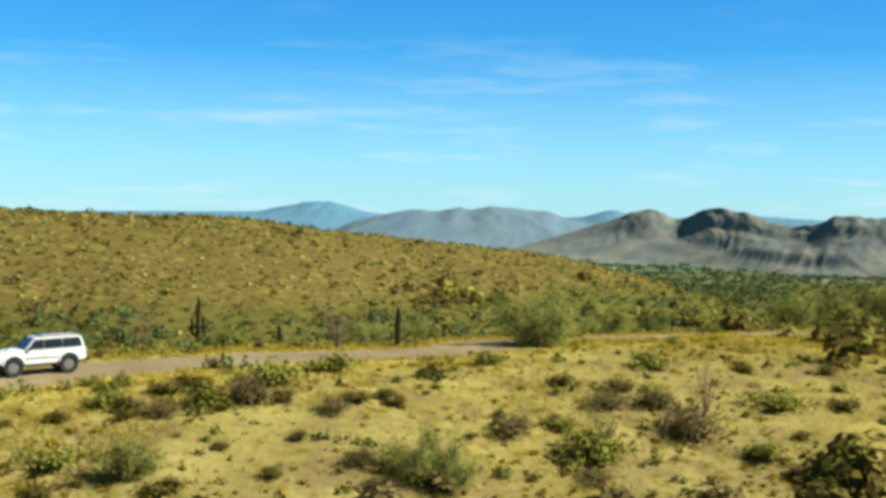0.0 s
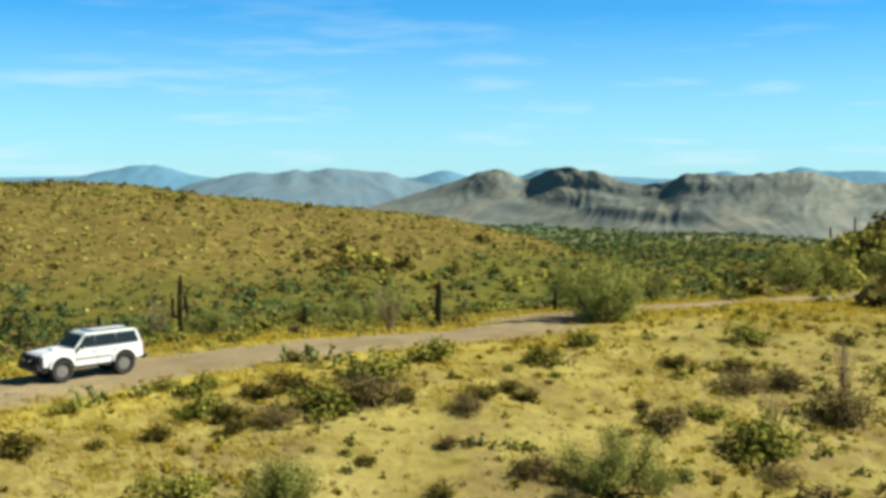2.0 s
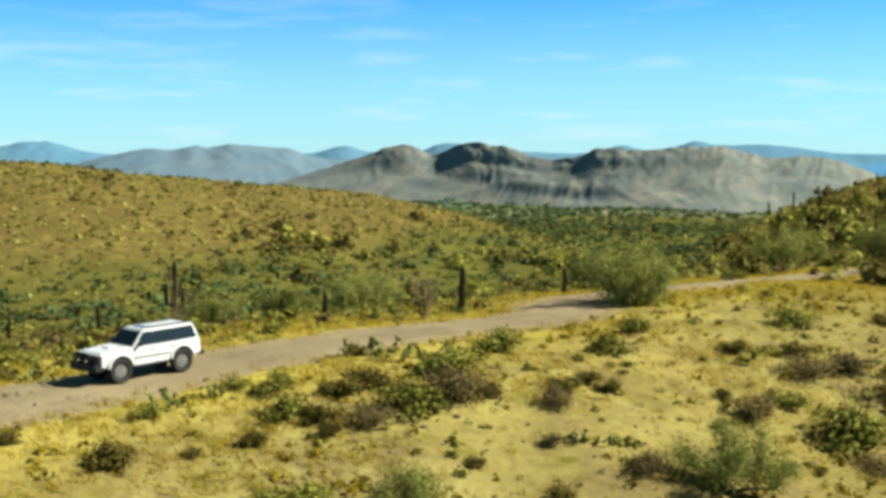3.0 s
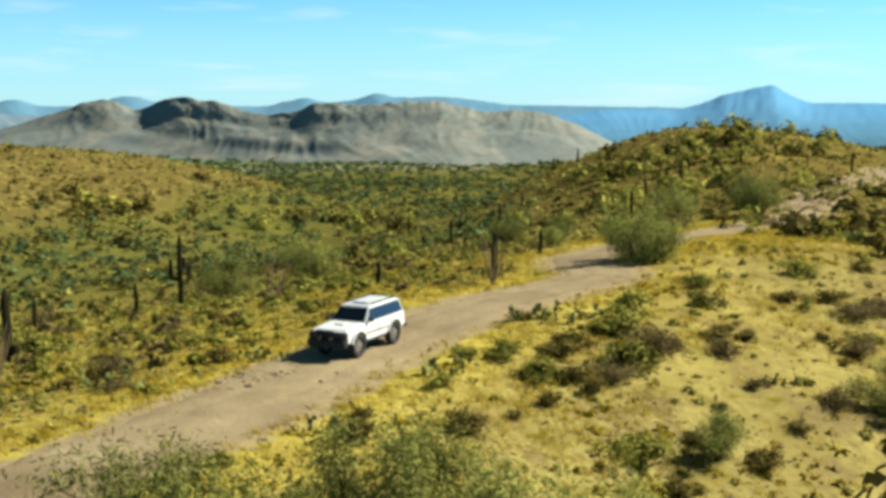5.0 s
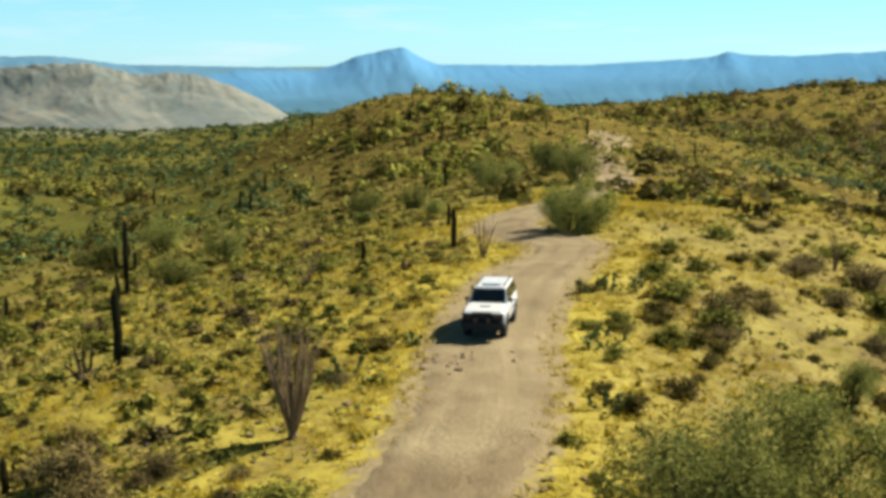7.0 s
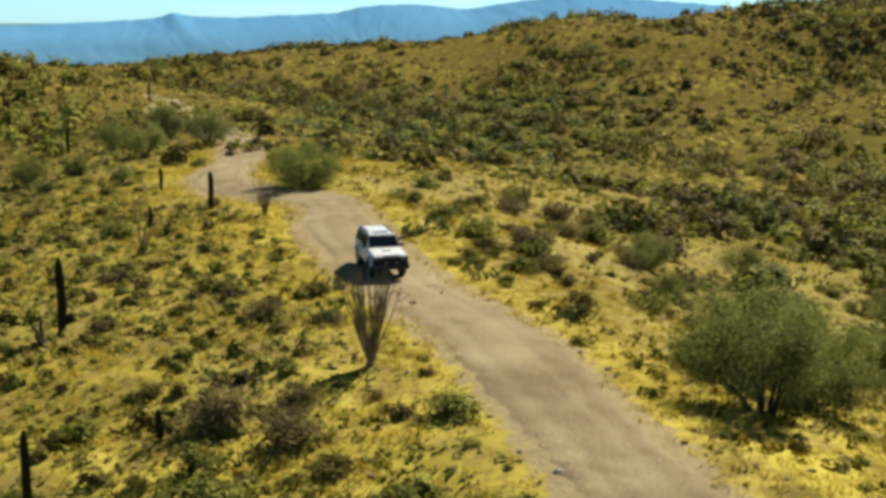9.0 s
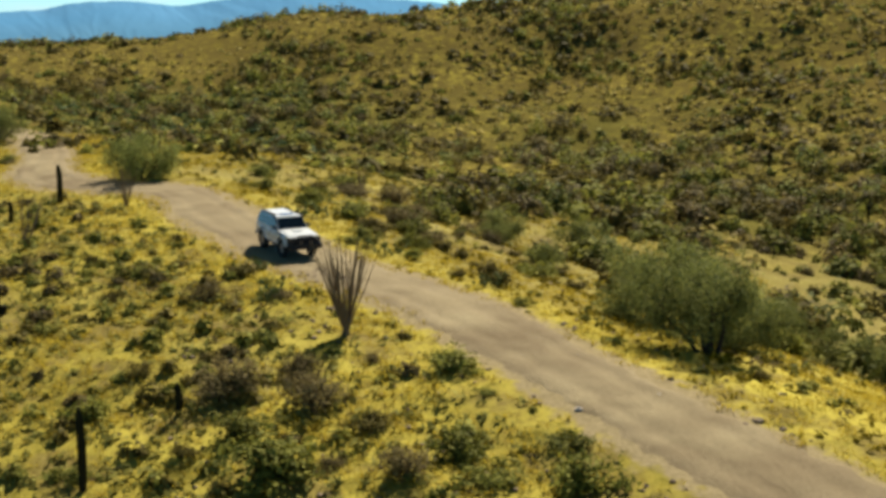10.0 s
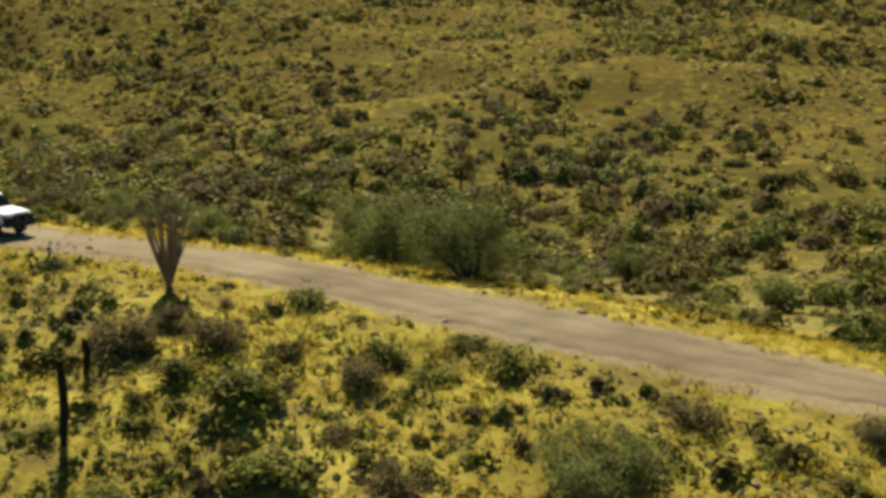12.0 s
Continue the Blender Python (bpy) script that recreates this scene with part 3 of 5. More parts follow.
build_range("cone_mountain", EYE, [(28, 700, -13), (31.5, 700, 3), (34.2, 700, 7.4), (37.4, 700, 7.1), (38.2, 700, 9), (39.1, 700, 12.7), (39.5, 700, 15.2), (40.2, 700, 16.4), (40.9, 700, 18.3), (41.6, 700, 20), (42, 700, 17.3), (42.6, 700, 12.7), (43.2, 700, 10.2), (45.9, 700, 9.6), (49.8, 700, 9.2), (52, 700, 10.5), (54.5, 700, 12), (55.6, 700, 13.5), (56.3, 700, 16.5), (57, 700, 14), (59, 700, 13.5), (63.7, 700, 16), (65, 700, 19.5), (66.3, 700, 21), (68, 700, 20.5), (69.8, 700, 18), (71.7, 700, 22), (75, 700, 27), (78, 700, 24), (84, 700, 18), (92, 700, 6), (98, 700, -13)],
            0.42, PLAIN, M_PLAIN_RANGE, "lone peak and low range beyond the plain, painted haze blue", 41, 0.012, 0.0, 0.006)

# ---- plants: geometry helpers ----
def tube(bm, pts, radii, sides=5):
    """A tapered tube along the points, joined to bm."""
    rings = []
    for i, p in enumerate(pts):
        d = (pts[min(i + 1, len(pts) - 1)] - pts[max(i - 1, 0)]).normalized()
        a = d.orthogonal().normalized()
        b = d.cross(a)
        rings.append([bm.verts.new(p + (a * math.cos(2 * math.pi * k / sides) + b * math.sin(2 * math.pi * k / sides)) * radii[i]) for k in range(sides)])
    for r0, r1 in zip(rings[:-1], rings[1:]):
        for k in range(sides):
            bm.faces.new((r0[k], r0[(k + 1) % sides], r1[(k + 1) % sides], r1[k]))
    bm.faces.new(rings[-1])
    bm.faces.new(rings[0][::-1])


def bend(rng, start, heading, length, steps, wander, lift=0.0):
    pts, d = [Vector(start)], Vector(heading).normalized()
    for _ in range(steps):
        d = (d + Vector((rng.gauss(0, wander), rng.gauss(0, wander), rng.gauss(0, wander) + lift))).normalized()
        pts.append(pts[-1] + d * (length / steps))
    return pts


def leaf_quads(nr, centres, facing, long, wide, loose=0.7):
    """Arrays of small leaves at the centres, their faces turned towards facing, more or less loosely."""
    n = len(centres)
    f = facing + nr.normal(size=(n, 3)) * loose + np.array([0, 0, 0.45])
    f /= np.linalg.norm(f, axis=1)[:, None]
    d = np.cross(f, nr.normal(size=(n, 3)))
    d /= np.linalg.norm(d, axis=1)[:, None]
    e = np.cross(f, d)
    L = (long * nr.uniform(0.6, 1.3, n))[:, None] * d
    W = (wide * nr.uniform(0.6, 1.3, n))[:, None] * e
    v = np.stack([centres - L * 0.5 - W * 0.3, centres - L * 0.5 + W * 0.3, centres + L * 0.5 + W * 0.5, centres + L * 0.5 - W * 0.5], 1)
    return v.reshape(-1, 3)


def outward(c, centre):
    o = c - np.array(centre)
    return o / (np.linalg.norm(o, axis=1)[:, None] + 1e-6)


def quad_mesh(name, verts, mat):
    me = bpy.data.meshes.new(name)
    n = len(verts) // 4
    me.vertices.add(len(verts))
    me.vertices.foreach_set("co", np.asarray(verts, np.float32).ravel())
    me.loops.add(n * 4)
    me.loops.foreach_set("vertex_index", np.arange(n * 4, dtype=np.int32))
    me.polygons.add(n)
    me.polygons.foreach_set("loop_start", np.arange(0, n * 4, 4, dtype=np.int32))
    me.polygons.foreach_set("loop_total", np.full(n, 4, dtype=np.int32))
    me.update(calc_edges=True)
    me.materials.append(mat)
    return me


def quad_part(name, verts, mat, parent=None):
    ob = new(name, quad_mesh(name, verts, mat))
    ob.parent = parent
    return ob


def make_shrub(seed, leaves, leaf_mat, leaf_long, leaf_wide, stems, tall, open_top, label):
    """A desert shrub about one metre in radius: bare stems that carry clumps of leaves."""
    rng, nr = random.Random(seed), np.random.RandomState(seed)
    bm, tips = bmesh.new(), []
    for _ in range(stems):
        a, lean = rng.uniform(0, 2 * math.pi), rng.uniform(0.15, 1.05)
        d = (math.cos(a) * lean, math.sin(a) * lean, tall * rng.uniform(0.6, 1.0))
        L = rng.uniform(0.7, 1.1)
        pts = bend(rng, (rng.uniform(-.12, .12), rng.uniform(-.12, .12), -0.08), d, L, 4, 0.16)
        tube(bm, pts, [0.035, 0.028, 0.021, 0.014, 0.006], 3)
        tips += [(pts[2], 0.6), (pts[3], 0.9), (pts[4], 1.0)]
        tw = bend(rng, pts[2], Vector(d) + Vector((rng.gauss(0, .5), rng.gauss(0, .5), 0)), L * 0.5, 2, 0.2)
        tube(bm, tw, [0.016, 0.011, 0.004], 3)
        tips.append((tw[2], 0.9))
    root = new("desert_shrub")
    part("stem", bm, M_WOOD, root, "thin dark woody stems")
    w = np.array([t[1] for t in tips])
    pick = nr.choice(len(tips), leaves, p=w / w.sum())
    c = np.array([tuple(t[0]) for t in tips])[pick] + nr.normal(size=(leaves, 3)) * np.array([0.17, 0.17, 0.13])
    c[:, 2] = np.maximum(c[:, 2], 0.04 + 0.1 * nr.uniform(size=leaves))
    quad_part("foliage", leaf_quads(nr, c, outward(c, (0, 0, 0.15)), leaf_long, leaf_wide, 1.2 - open_top), leaf_mat, root)
    return tagged(root, label, "shrub", "desert shrubs")


def make_palo_verde(seed, label, n=6000, size=0.2, skirt=True):
    """A small many-trunked tree with a cloud of fine green twigs; about 4 m high and 5.5 m wide."""
    rng, nr = random.Random(seed), np.random.RandomState(seed)
    bm, ends = bmesh.new(), []
    for i in range(5):
        a = i * 1.257 + rng.uniform(-0.4, 0.4)
        lean = rng.uniform(0.35, 0.95)
        main = bend(rng, (rng.uniform(-.2, .2), rng.uniform(-.2, .2), -0.15), (math.cos(a) * lean, math.sin(a) * lean, 1), rng.uniform(2.0, 2.7), 5, 0.14)
        tube(bm, main, [0.12, 0.10, 0.085, 0.07, 0.055, 0.035], 6)
        for j in (2, 3, 4, 5, 5):
            b = rng.uniform(0, 2 * math.pi)
            lim = bend(rng, main[j], (math.cos(b) * 0.8 + math.cos(a) * 0.6, math.sin(b) * 0.8 + math.sin(a) * 0.6, rng.uniform(0.3, 1.0)), rng.uniform(0.9, 1.6), 4, 0.2)
            tube(bm, lim, [0.045, 0.036, 0.028, 0.02, 0.01], 4)
            ends += [lim[2], lim[3], lim[4], lim[4]]
            if skirt:
                ends += [lim[1], lim[4] * 0.93 - Vector((0, 0, 0.55))]
            for _ in range(2):
                tw = bend(rng, lim[3], (rng.gauss(0, 1), rng.gauss(0, 1), rng.uniform(0.1, 0.9)), rng.uniform(0.4, 0.8), 2, 0.25)
                tube(bm, tw, [0.016, 0.01, 0.004], 3)
                ends += [tw[2], tw[2]]
    root = new("palo_verde_tree")
    part("trunk", bm, M_WOOD, root, "dark forked trunk and limbs")
    c = np.array([tuple(e) for e in ends])[nr.choice(len(ends), n)] + nr.normal(size=(n, 3)) * np.array([0.27, 0.27, 0.34])
    c[:, 2] = np.maximum(c[:, 2], 0.15)
    quad_part("crown", leaf_quads(nr, c, outward(c, (0, 0, 0.8)), size, size * 0.27, 1.0), M_PALO, root)
    return tagged(root, label, "tree", "palo verde trees")


def make_saguaro(height_m, radius, arms, label, seed):
    """A ribbed column cactus; arms are (height, azimuth, reach, rise)."""
    rng = random.Random(seed)

    def ribbed(pts, radii, ribs=13):
        bm = bmesh.new()
        rings = []
        for i, p in enumerate(pts):
            d = (pts[min(i + 1, len(pts) - 1)] - pts[max(i - 1, 0)]).normalized()
            a = Vector((1, 0, 0)) if abs(d.x) < 0.9 else Vector((0, 1, 0))
            a = (a - d * a.dot(d)).normalized()
            b = d.cross(a)
            ring = []
            for k in range(ribs * 2):
                r = radii[i] * (1.0 if k % 2 else 0.84)
                t = math.pi * k / ribs
                ring.append(bm.verts.new(p + (a * math.cos(t) + b * math.sin(t)) * r))
            rings.append(ring)
        for r0, r1 in zip(rings[:-1], rings[1:]):
            for k in range(ribs * 2):
                bm.faces.new((r0[k], r0[(k + 1) % (ribs * 2)], r1[(k + 1) % (ribs * 2)], r1[k]))
        bm.faces.new(rings[-1])
        bm.faces.new(rings[0][::-1])
        return bm
    steps = 12
    pts = [Vector((0.03 * math.sin(i * 0.6 + seed), 0.03 * math.cos(i * 0.5), -0.15 + (height_m + 0.15) * i / steps)) for i in range(steps + 1)]
    radii = [radius * (0.86 + 0.16 * math.sin(math.pi * min(i / steps, 0.9)) + rng.uniform(-0.02, 0.02)) for i in range(steps + 1)]
    radii[-2], radii[-1] = radii[-2] * 0.86, radius * 0.3
    root = new("saguaro")
    part("trunk", ribbed(pts, radii), M_SAG, root)
    for h, az, reach, rise in arms:
        u = Vector((math.cos(az), math.sin(az), 0))
        ap = [Vector((0, 0, h)), Vector((0, 0, h)) + u * reach * 0.6, Vector((0, 0, h + 0.05)) + u * reach * 0.9, Vector((0, 0, h + 0.25)) + u * reach, Vector((0, 0, h + 0.25 + rise * 0.5)) + u * reach, Vector((0, 0, h + 0.25 + rise * 0.95)) + u * reach, Vector((0, 0, h + 0.27 + rise)) + u * reach]
        part("arm", ribbed(ap, [radius * q for q in (0.6, 0.75, 0.8, 0.82, 0.8, 0.64, 0.2)], 9), M_SAG, root)
    return tagged(root, label, "cactus", "saguaro cacti")


def make_ocotillo(canes, tall, spread, seed, label):
    rng, nr = random.Random(seed), np.random.RandomState(seed)
    bm = bmesh.new()
    tube(bm, [Vector((0, 0, -0.15)), Vector((0, 0, 0.12)), Vector((0, 0, 0.3))], [0.2, 0.17, 0.08], 8)
    root = new("ocotillo")
    part("base", bm, M_CANE, root)
    for i in range(canes):
        a = i * 2.399 + rng.uniform(-0.2, 0.2)
        s = spread * math.sqrt((i + 0.6) / canes) * rng.uniform(0.8, 1.15)
        bm = bmesh.new()
        pts = bend(rng, (math.cos(a) * 0.07, math.sin(a) * 0.07, 0.1), (math.cos(a) * s, math.sin(a) * s, 1), tall * rng.uniform(0.75, 1.05), 7, 0.045, 0.02)
        tube(bm, pts, [0.032, 0.031, 0.03, 0.028, 0.025, 0.022, 0.017, 0.009], 5)
        for p, q in zip(pts[1:-1], pts[2:]):
            for k in range(5):
                o = p.lerp(q, k / 5)
                d = Vector((rng.gauss(0, 1), rng.gauss(0, 1), 0.5)).normalized() * 0.07
                e = Vector((rng.gauss(0, 1), rng.gauss(0, 1), 0)).normalized() * 0.02
                bm.faces.new([bm.verts.new(o), bm.verts.new(o + d * 0.6 + e), bm.verts.new(o + d)])
        part("cane", bm, M_CANE, root)
    return tagged(root, label, "ocotillo", "ocotillos")


def make_prickly_pear(pads, seed, label):
    rng = random.Random(seed)
    base = bmesh.new()
    tube(base, [Vector((0, 0, -0.1)), Vector((0, 0, 0.1))], [0.1, 0.08], 7)
    root = new("prickly_pear")
    part("stem", base, M_PEAR, root)
    spots = [(Vector((0, 0, 0.05)), Vector((0, 0, 1)))]
    for i in range(pads):
        at, up = rng.choice(spots[-9:])
        d = (up * 0.5 + Vector((rng.gauss(0, .7), rng.gauss(0, .7), rng.uniform(0.1, .9)))).normalized()
        side = d.cross(Vector((rng.gauss(0, 1), rng.gauss(0, 1), 0.2))).normalized()
        nrm = d.cross(side)
        h, w = rng.uniform(0.2, 0.3), rng.uniform(0.09, 0.13)
        bm = bmesh.new()
        bmesh.ops.create_icosphere(bm, subdivisions=1, radius=1)
        for v in bm.verts:
            x, y, z = v.co
            v.co = at + d * (h * 0.5 * (1 + z)) + side * (w * x * (1 + 0.25 * z)) + nrm * (0.025 * y)
        part("pad", bm, M_PEAR, root)
        tip = at + d * h * 0.95
        if tip.z < 0.5:
            spots.append((tip, d))
        if rng.random() < 0.6:
            spots.append((Vector((rng.gauss(0, .45), rng.gauss(0, .45), 0.0)), Vector((0, 0, 1))))
    return tagged(root, label, "cactus", "prickly pears")


class Kind:
    """Hands out the model itself first and copies of it afterwards."""
    def __init__(self, models):
        self.models, self.used, self.turn = models, set(), 0

    def put(self, x, y, scale, spin, flat=1.0, sink=0.0):
        ob = self.models[self.turn % len(self.models)]
        self.turn += 1
        m = pose(x, y, height(x, y) - sink, 0, 0, spin) @ Matrix.Diagonal((scale, scale, scale * flat, 1))
        if ob.name in self.used:
            return copy_thing(ob, m)
        self.used.add(ob.name)
        ob.matrix_basis = m
        return ob


DARK = Kind([make_shrub(100 + i, 900, M_LEAF_DARK, 0.14, 0.09, 12, 0.9, 0.4, "dark green creosote shrub on dry yellow grass") for i in range(4)])
GREEN = Kind([make_shrub(200 + i, 900, M_LEAF_GREEN, 0.14, 0.09, 12, 0.8, 0.4, "olive green leafy desert shrub on dry grass") for i in range(4)])
GREY = Kind([make_shrub(300 + i, 900, M_LEAF_GREY, 0.20, 0.035, 18, 0.85, 0.1, "grey-brown half-dry twiggy shrub on dry grass") for i in range(3)])
rng = random.Random(77)

SLOPE_SHRUBS_A = [(-34, 51.3, 0.36), (-26.6, 55.3, 0.81), (-17.5, 57.7, 0.62), (-14.7, 60, 0.65), (-16.5, 53.4, 1.26), (-12.4, 63.8, 1.01), (-12.2, 68.4, 0.86), (62.7, 50.8, 1.9), (13, 64.9, 1.9), (-40.7, 44.8, 0.63), (-20.7, 39.9, 1.81), (-33.1, 53.8, 0.36), (-15.4, 18.8, 1.27), (-19.3, 18.2, 1.03), (-8.7, 65.3, 0.86), (-0.3, 68.8, 0.65), (-7.8, 62.6, 0.84), (-2.8, 65, 0.68), (-2.3, 63.9, 0.83), (-13.1, 59.7, 1.09), (-11.8, 57.2, 0.63), (-9.9, 56.7, 0.78), (-13.4, 54.2, 0.78), (-11.5, 52.3, 0.91), (-16.2, 51.2, 0.9), (-15.2, 60.9, 0.63), (-17.7, 64.1, 0.51), (-16, 63.6, 0.39), (9.9, 70.5, 1.27), (-13.8, 62.9, 0.97), (-16.2, 60.4, 0.6), (-14.6, 58.9, 0.79)]
SLOPE_SHRUBS_B = [(-15.3, 54.6, 0.87), (-22.2, 55.9, 1.29), (-19.6, 56.9, 0.51), (-16.5, 63, 0.46), (-11.2, 61, 0.77), (-9.2, 61.8, 0.84), (-6.1, 68.3, 0.77), (-4.3, 63.9, 0.84), (-5.3, 62, 0.69), (6.7, 70.7, 1.13), (8.4, 76.1, 0.77), (8.9, 67.7, 1.51), (11.6, 68.3, 0.78), (5.9, 64.2, 0.77), (7.4, 61, 0.99), (-3.5, 56.6, 0.84), (2.6, 73.6, 0.57), (16.5, 68.2, 0.79), (18.4, 69.9, 1.13), (7.3, 59.1, 1.08), (16.2, 62.9, 0.66), (18.9, 60.1, 0.78), (18.8, 65.9, 0.85), (13.1, 59.8, 0.83), (23.6, 77.5, 0.9), (22.6, 71.3, 1.01), (18.1, 76.1, 1.05), (3.4, 62.2, 0.7), (1.4, 61, 0.55), (-7.3, 54.9, 0.88)]
FLAT_SHRUBS_A = [(-27.1, 68.2, 1.12), (-31.6, 68.6, 0.92), (-27.2, 73.4, 0.87), (-24, 76.8, 0.77), (-19.7, 73.4, 0.96), (-32.3, 65, 0.77), (-41.7, 68.7, 1.01), (-44.2, 64.7, 1.14), (-43.2, 62, 0.62), (-47.1, 58.9, 1.04), (-42, 56.5, 0.83), (-48.5, 55.6, 0.9), (-45.8, 53.5, 0.75), (-48.7, 52.3, 0.88), (-50.2, 61.7, 1.09), (-49.5, 59.9, 0.63), (-50.4, 57.3, 0.78), (-45.5, 69.6, 0.74), (-48.9, 64.9, 0.76), (-38.5, 76.3, 0.76), (-32.9, 74.9, 0.81), (-42.5, 58.9, 0.36), (-38.1, 58.7, 0.45), (-41.1, 59.7, 0.32), (-44.4, 55.2, 0.29), (-53.5, 59.3, 0.84), (-42.2, 62.4, 0.68), (-47.8, 63.3, 0.61), (-51.3, 51.5, 0.93), (-53.6, 51.8, 0.79), (-58.5, 49.1, 1.13), (-53.9, 48.2, 0.36)]
FLAT_SHRUBS_B = [(-61.4, 48.2, 0.63), (-64.5, 48, 0.95), (-54, 54.7, 0.62), (-62.8, 45.3, 0.74), (-57.6, 59, 0.95), (-55.3, 62.2, 0.88), (-53.1, 65.1, 0.73), (-48.6, 66.6, 0.5), (-50.1, 68.4, 0.48), (-59.5, 47, 0.47), (-53.3, 62.9, 0.64)]
SHRUBS = SLOPE_SHRUBS_A + SLOPE_SHRUBS_B + FLAT_SHRUBS_A + FLAT_SHRUBS_B


def put_shrub(x, y, r, where):
    u = where.random()
    kind = DARK if u < 0.42 else GREEN if u < 0.83 else GREY
    return kind.put(x, y, r * where.uniform(0.92, 1.1), where.uniform(0, 360), where.uniform(0.72, 1.0))


for x, y, r in SHRUBS:
    put_shrub(x, y, max(r, 0.4) * (0.8 if y > 0.667 * (x + 36) + 56 else 1.0), rng)

# further shrubs on the ridge between those
placed = [(x, y, r) for x, y, r in SHRUBS]
extra = 0
while extra < 185:
    s = rng.random()
    if s < 0.50:
        x, y = rng.uniform(-72, 0), rng.uniform(50, 112)
        if y < 0.667 * (x + 36) + 58:
            continue
    else:
        x, y = rng.uniform(-60, 60), rng.uniform(36, 112)
    if road_distance(np.array([x]), np.array([y]))[0] < 3.4:
        continue
    r = rng.choice((0.3, 0.35, 0.4, 0.5, 0.6, 0.75))
    if any((x - a) ** 2 + (y - b) ** 2 < (0.9 * (r + c) + 0.5) ** 2 for a, b, c in placed):
        continue
    placed.append((x, y, r))
    put_shrub(x, y, r, rng)
    extra += 1

# ---- trees ----
PALO = Kind([make_palo_verde(401, "feathery palo verde tree with fine green twigs"), make_palo_verde(402, "feathery palo verde tree with fine green twigs"), make_palo_verde(403, "feathery palo verde tree with fine green twigs")])
NEAR_PALO = Kind([make_palo_verde(421 + i, "feathery palo verde tree beside the dirt road", 10000 if i == 0 else 12500, 0.165, i > 0) for i in range(3)])
for x, y, s in [(-36.2, 46.2, 1.06), (-28.6, 47.4, 1.18), (-32.4, 44.4, 0.85), (-24.2, 45.0, 0.9), (-0.6, 56.2, 0.62), (-60.2, 53.6, 0.95)]:
    NEAR_PALO.put(x, y, s, rng.uniform(0, 360), rng.uniform(0.95, 1.08) if x > -50 else 0.6, 0.15 * s)
for x, y, s in [(31, 112, 0.9), (46, 118, 1.0), (36.5, 118.6, 0.9), (14.7, 114.3, 0.8), (-10, 118, 0.9), (-6.6, 107.3, 0.8), (-2, 122, 1.0), (12, 103, 0.5), (19, 112, 0.6), (-21, 47, 0.6), (-13.1, 53.1, 0.55), (-25.3, 35.7, 0.8), (-11.7, 39.8, 0.9), (8.4, 40.5, 0.8), (3.9, 10.6, 0.9), (-16.7, 11, 0.8), (10, 50, 1.0), (-12, 42, 0.8), (-24, 38, 0.8)]:
    PALO.put(x, y, s, rng.uniform(0, 360), rng.uniform(0.9, 1.1), 0.2 * s)
SMALL_PALO = Kind([make_palo_verde(411 + i, "low feathery palo verde tree on the scrub slope", 1500, 0.46) for i in range(2)])
BEND_PALO = Kind([make_palo_verde(430, "dense rounded palo verde bush at the bend of the road", 12000, 0.165, True)])
BEND_PALO.put(6.4, 83.8, 1.12, 40, 1.15, 0.45)
NEAR_PALO.put(39.2, 109.2, 0.95, 140, 1.0, 0.4)
PALO.put(-16.8, 99.0, 0.75, 80, 0.9, 0.4)
for _ in range(30):
    x, y = rng.uniform(-26, 45), rng.uniform(-4, 44)
    SMALL_PALO.put(x, y, rng.uniform(0.5, 0.9), rng.uniform(0, 360), rng.uniform(0.7, 1.0), 0.05)
for _ in range(16):
    x, y = rng.uniform(-60, 20), rng.uniform(108, 165)
    SMALL_PALO.put(x, y, rng.uniform(0.5, 0.8), rng.uniform(0, 360), rng.uniform(0.7, 1.0), 0.05)

# ---- cacti ----
def put_saguaro(x, y, h, r, arms, seed, label="dark green ribbed saguaro column in desert scrub"):
    make_saguaro(h, r * 0.74, arms, label, seed).matrix_basis = pose(x, y, height(x, y), 0, 0, 0)


put_saguaro(-19.3, 100.5, 4.9, 0.24, [(1.9, 2.6, 0.62, 1.1), (1.7, -0.55, 0.6, 0.9), (2.5, 0.6, 0.45, 0.6)], 1, "tall dark saguaro with several upturned arms")
put_saguaro(-3.0, 86.5, 2.7, 0.26, [], 2)
put_saguaro(-11.1, 86.6, 1.4, 0.2, [], 3)
put_saguaro(-24.0, 94.0, 2.1, 0.18, [], 4)
put_saguaro(-34.2, 77.6, 3.5, 0.27, [(0.5, -0.6, 0.4, 0.15)], 5, "tall dark saguaro with one small stub arm")
put_saguaro(-45.6, 66.0, 1.15, 0.17, [], 6, "short young saguaro column among shrubs")
put_saguaro(-50.9, 67.6, 2.75, 0.19, [], 7)
put_saguaro(-29.5, 97.0, 1.9, 0.16, [], 8)
put_saguaro(6.5, 96.0, 1.9, 0.2, [], 9)
SAG = Kind([make_saguaro(3.0, 0.19, [], "dark saguaro column on the scrub slope", 11), make_saguaro(4.2, 0.22, [(1.8, 0.5, 0.5, 0.9), (2.1, 3.5, 0.5, 0.7)], "dark saguaro with two upturned arms", 12), make_saguaro(2.2, 0.17, [], "dark saguaro column on the scrub slope", 13)])
for _ in range(40):
    x, y = rng.uniform(10, 95), rng.uniform(118, 205)
    SAG.put(x, y, rng.uniform(0.55, 1.0), rng.uniform(0, 360))
for _ in range(22):
    x, y = rng.uniform(-5, 110), rng.uniform(-45, 45)
    SAG.put(x, y, rng.uniform(0.7, 1.2), rng.uniform(0, 360))

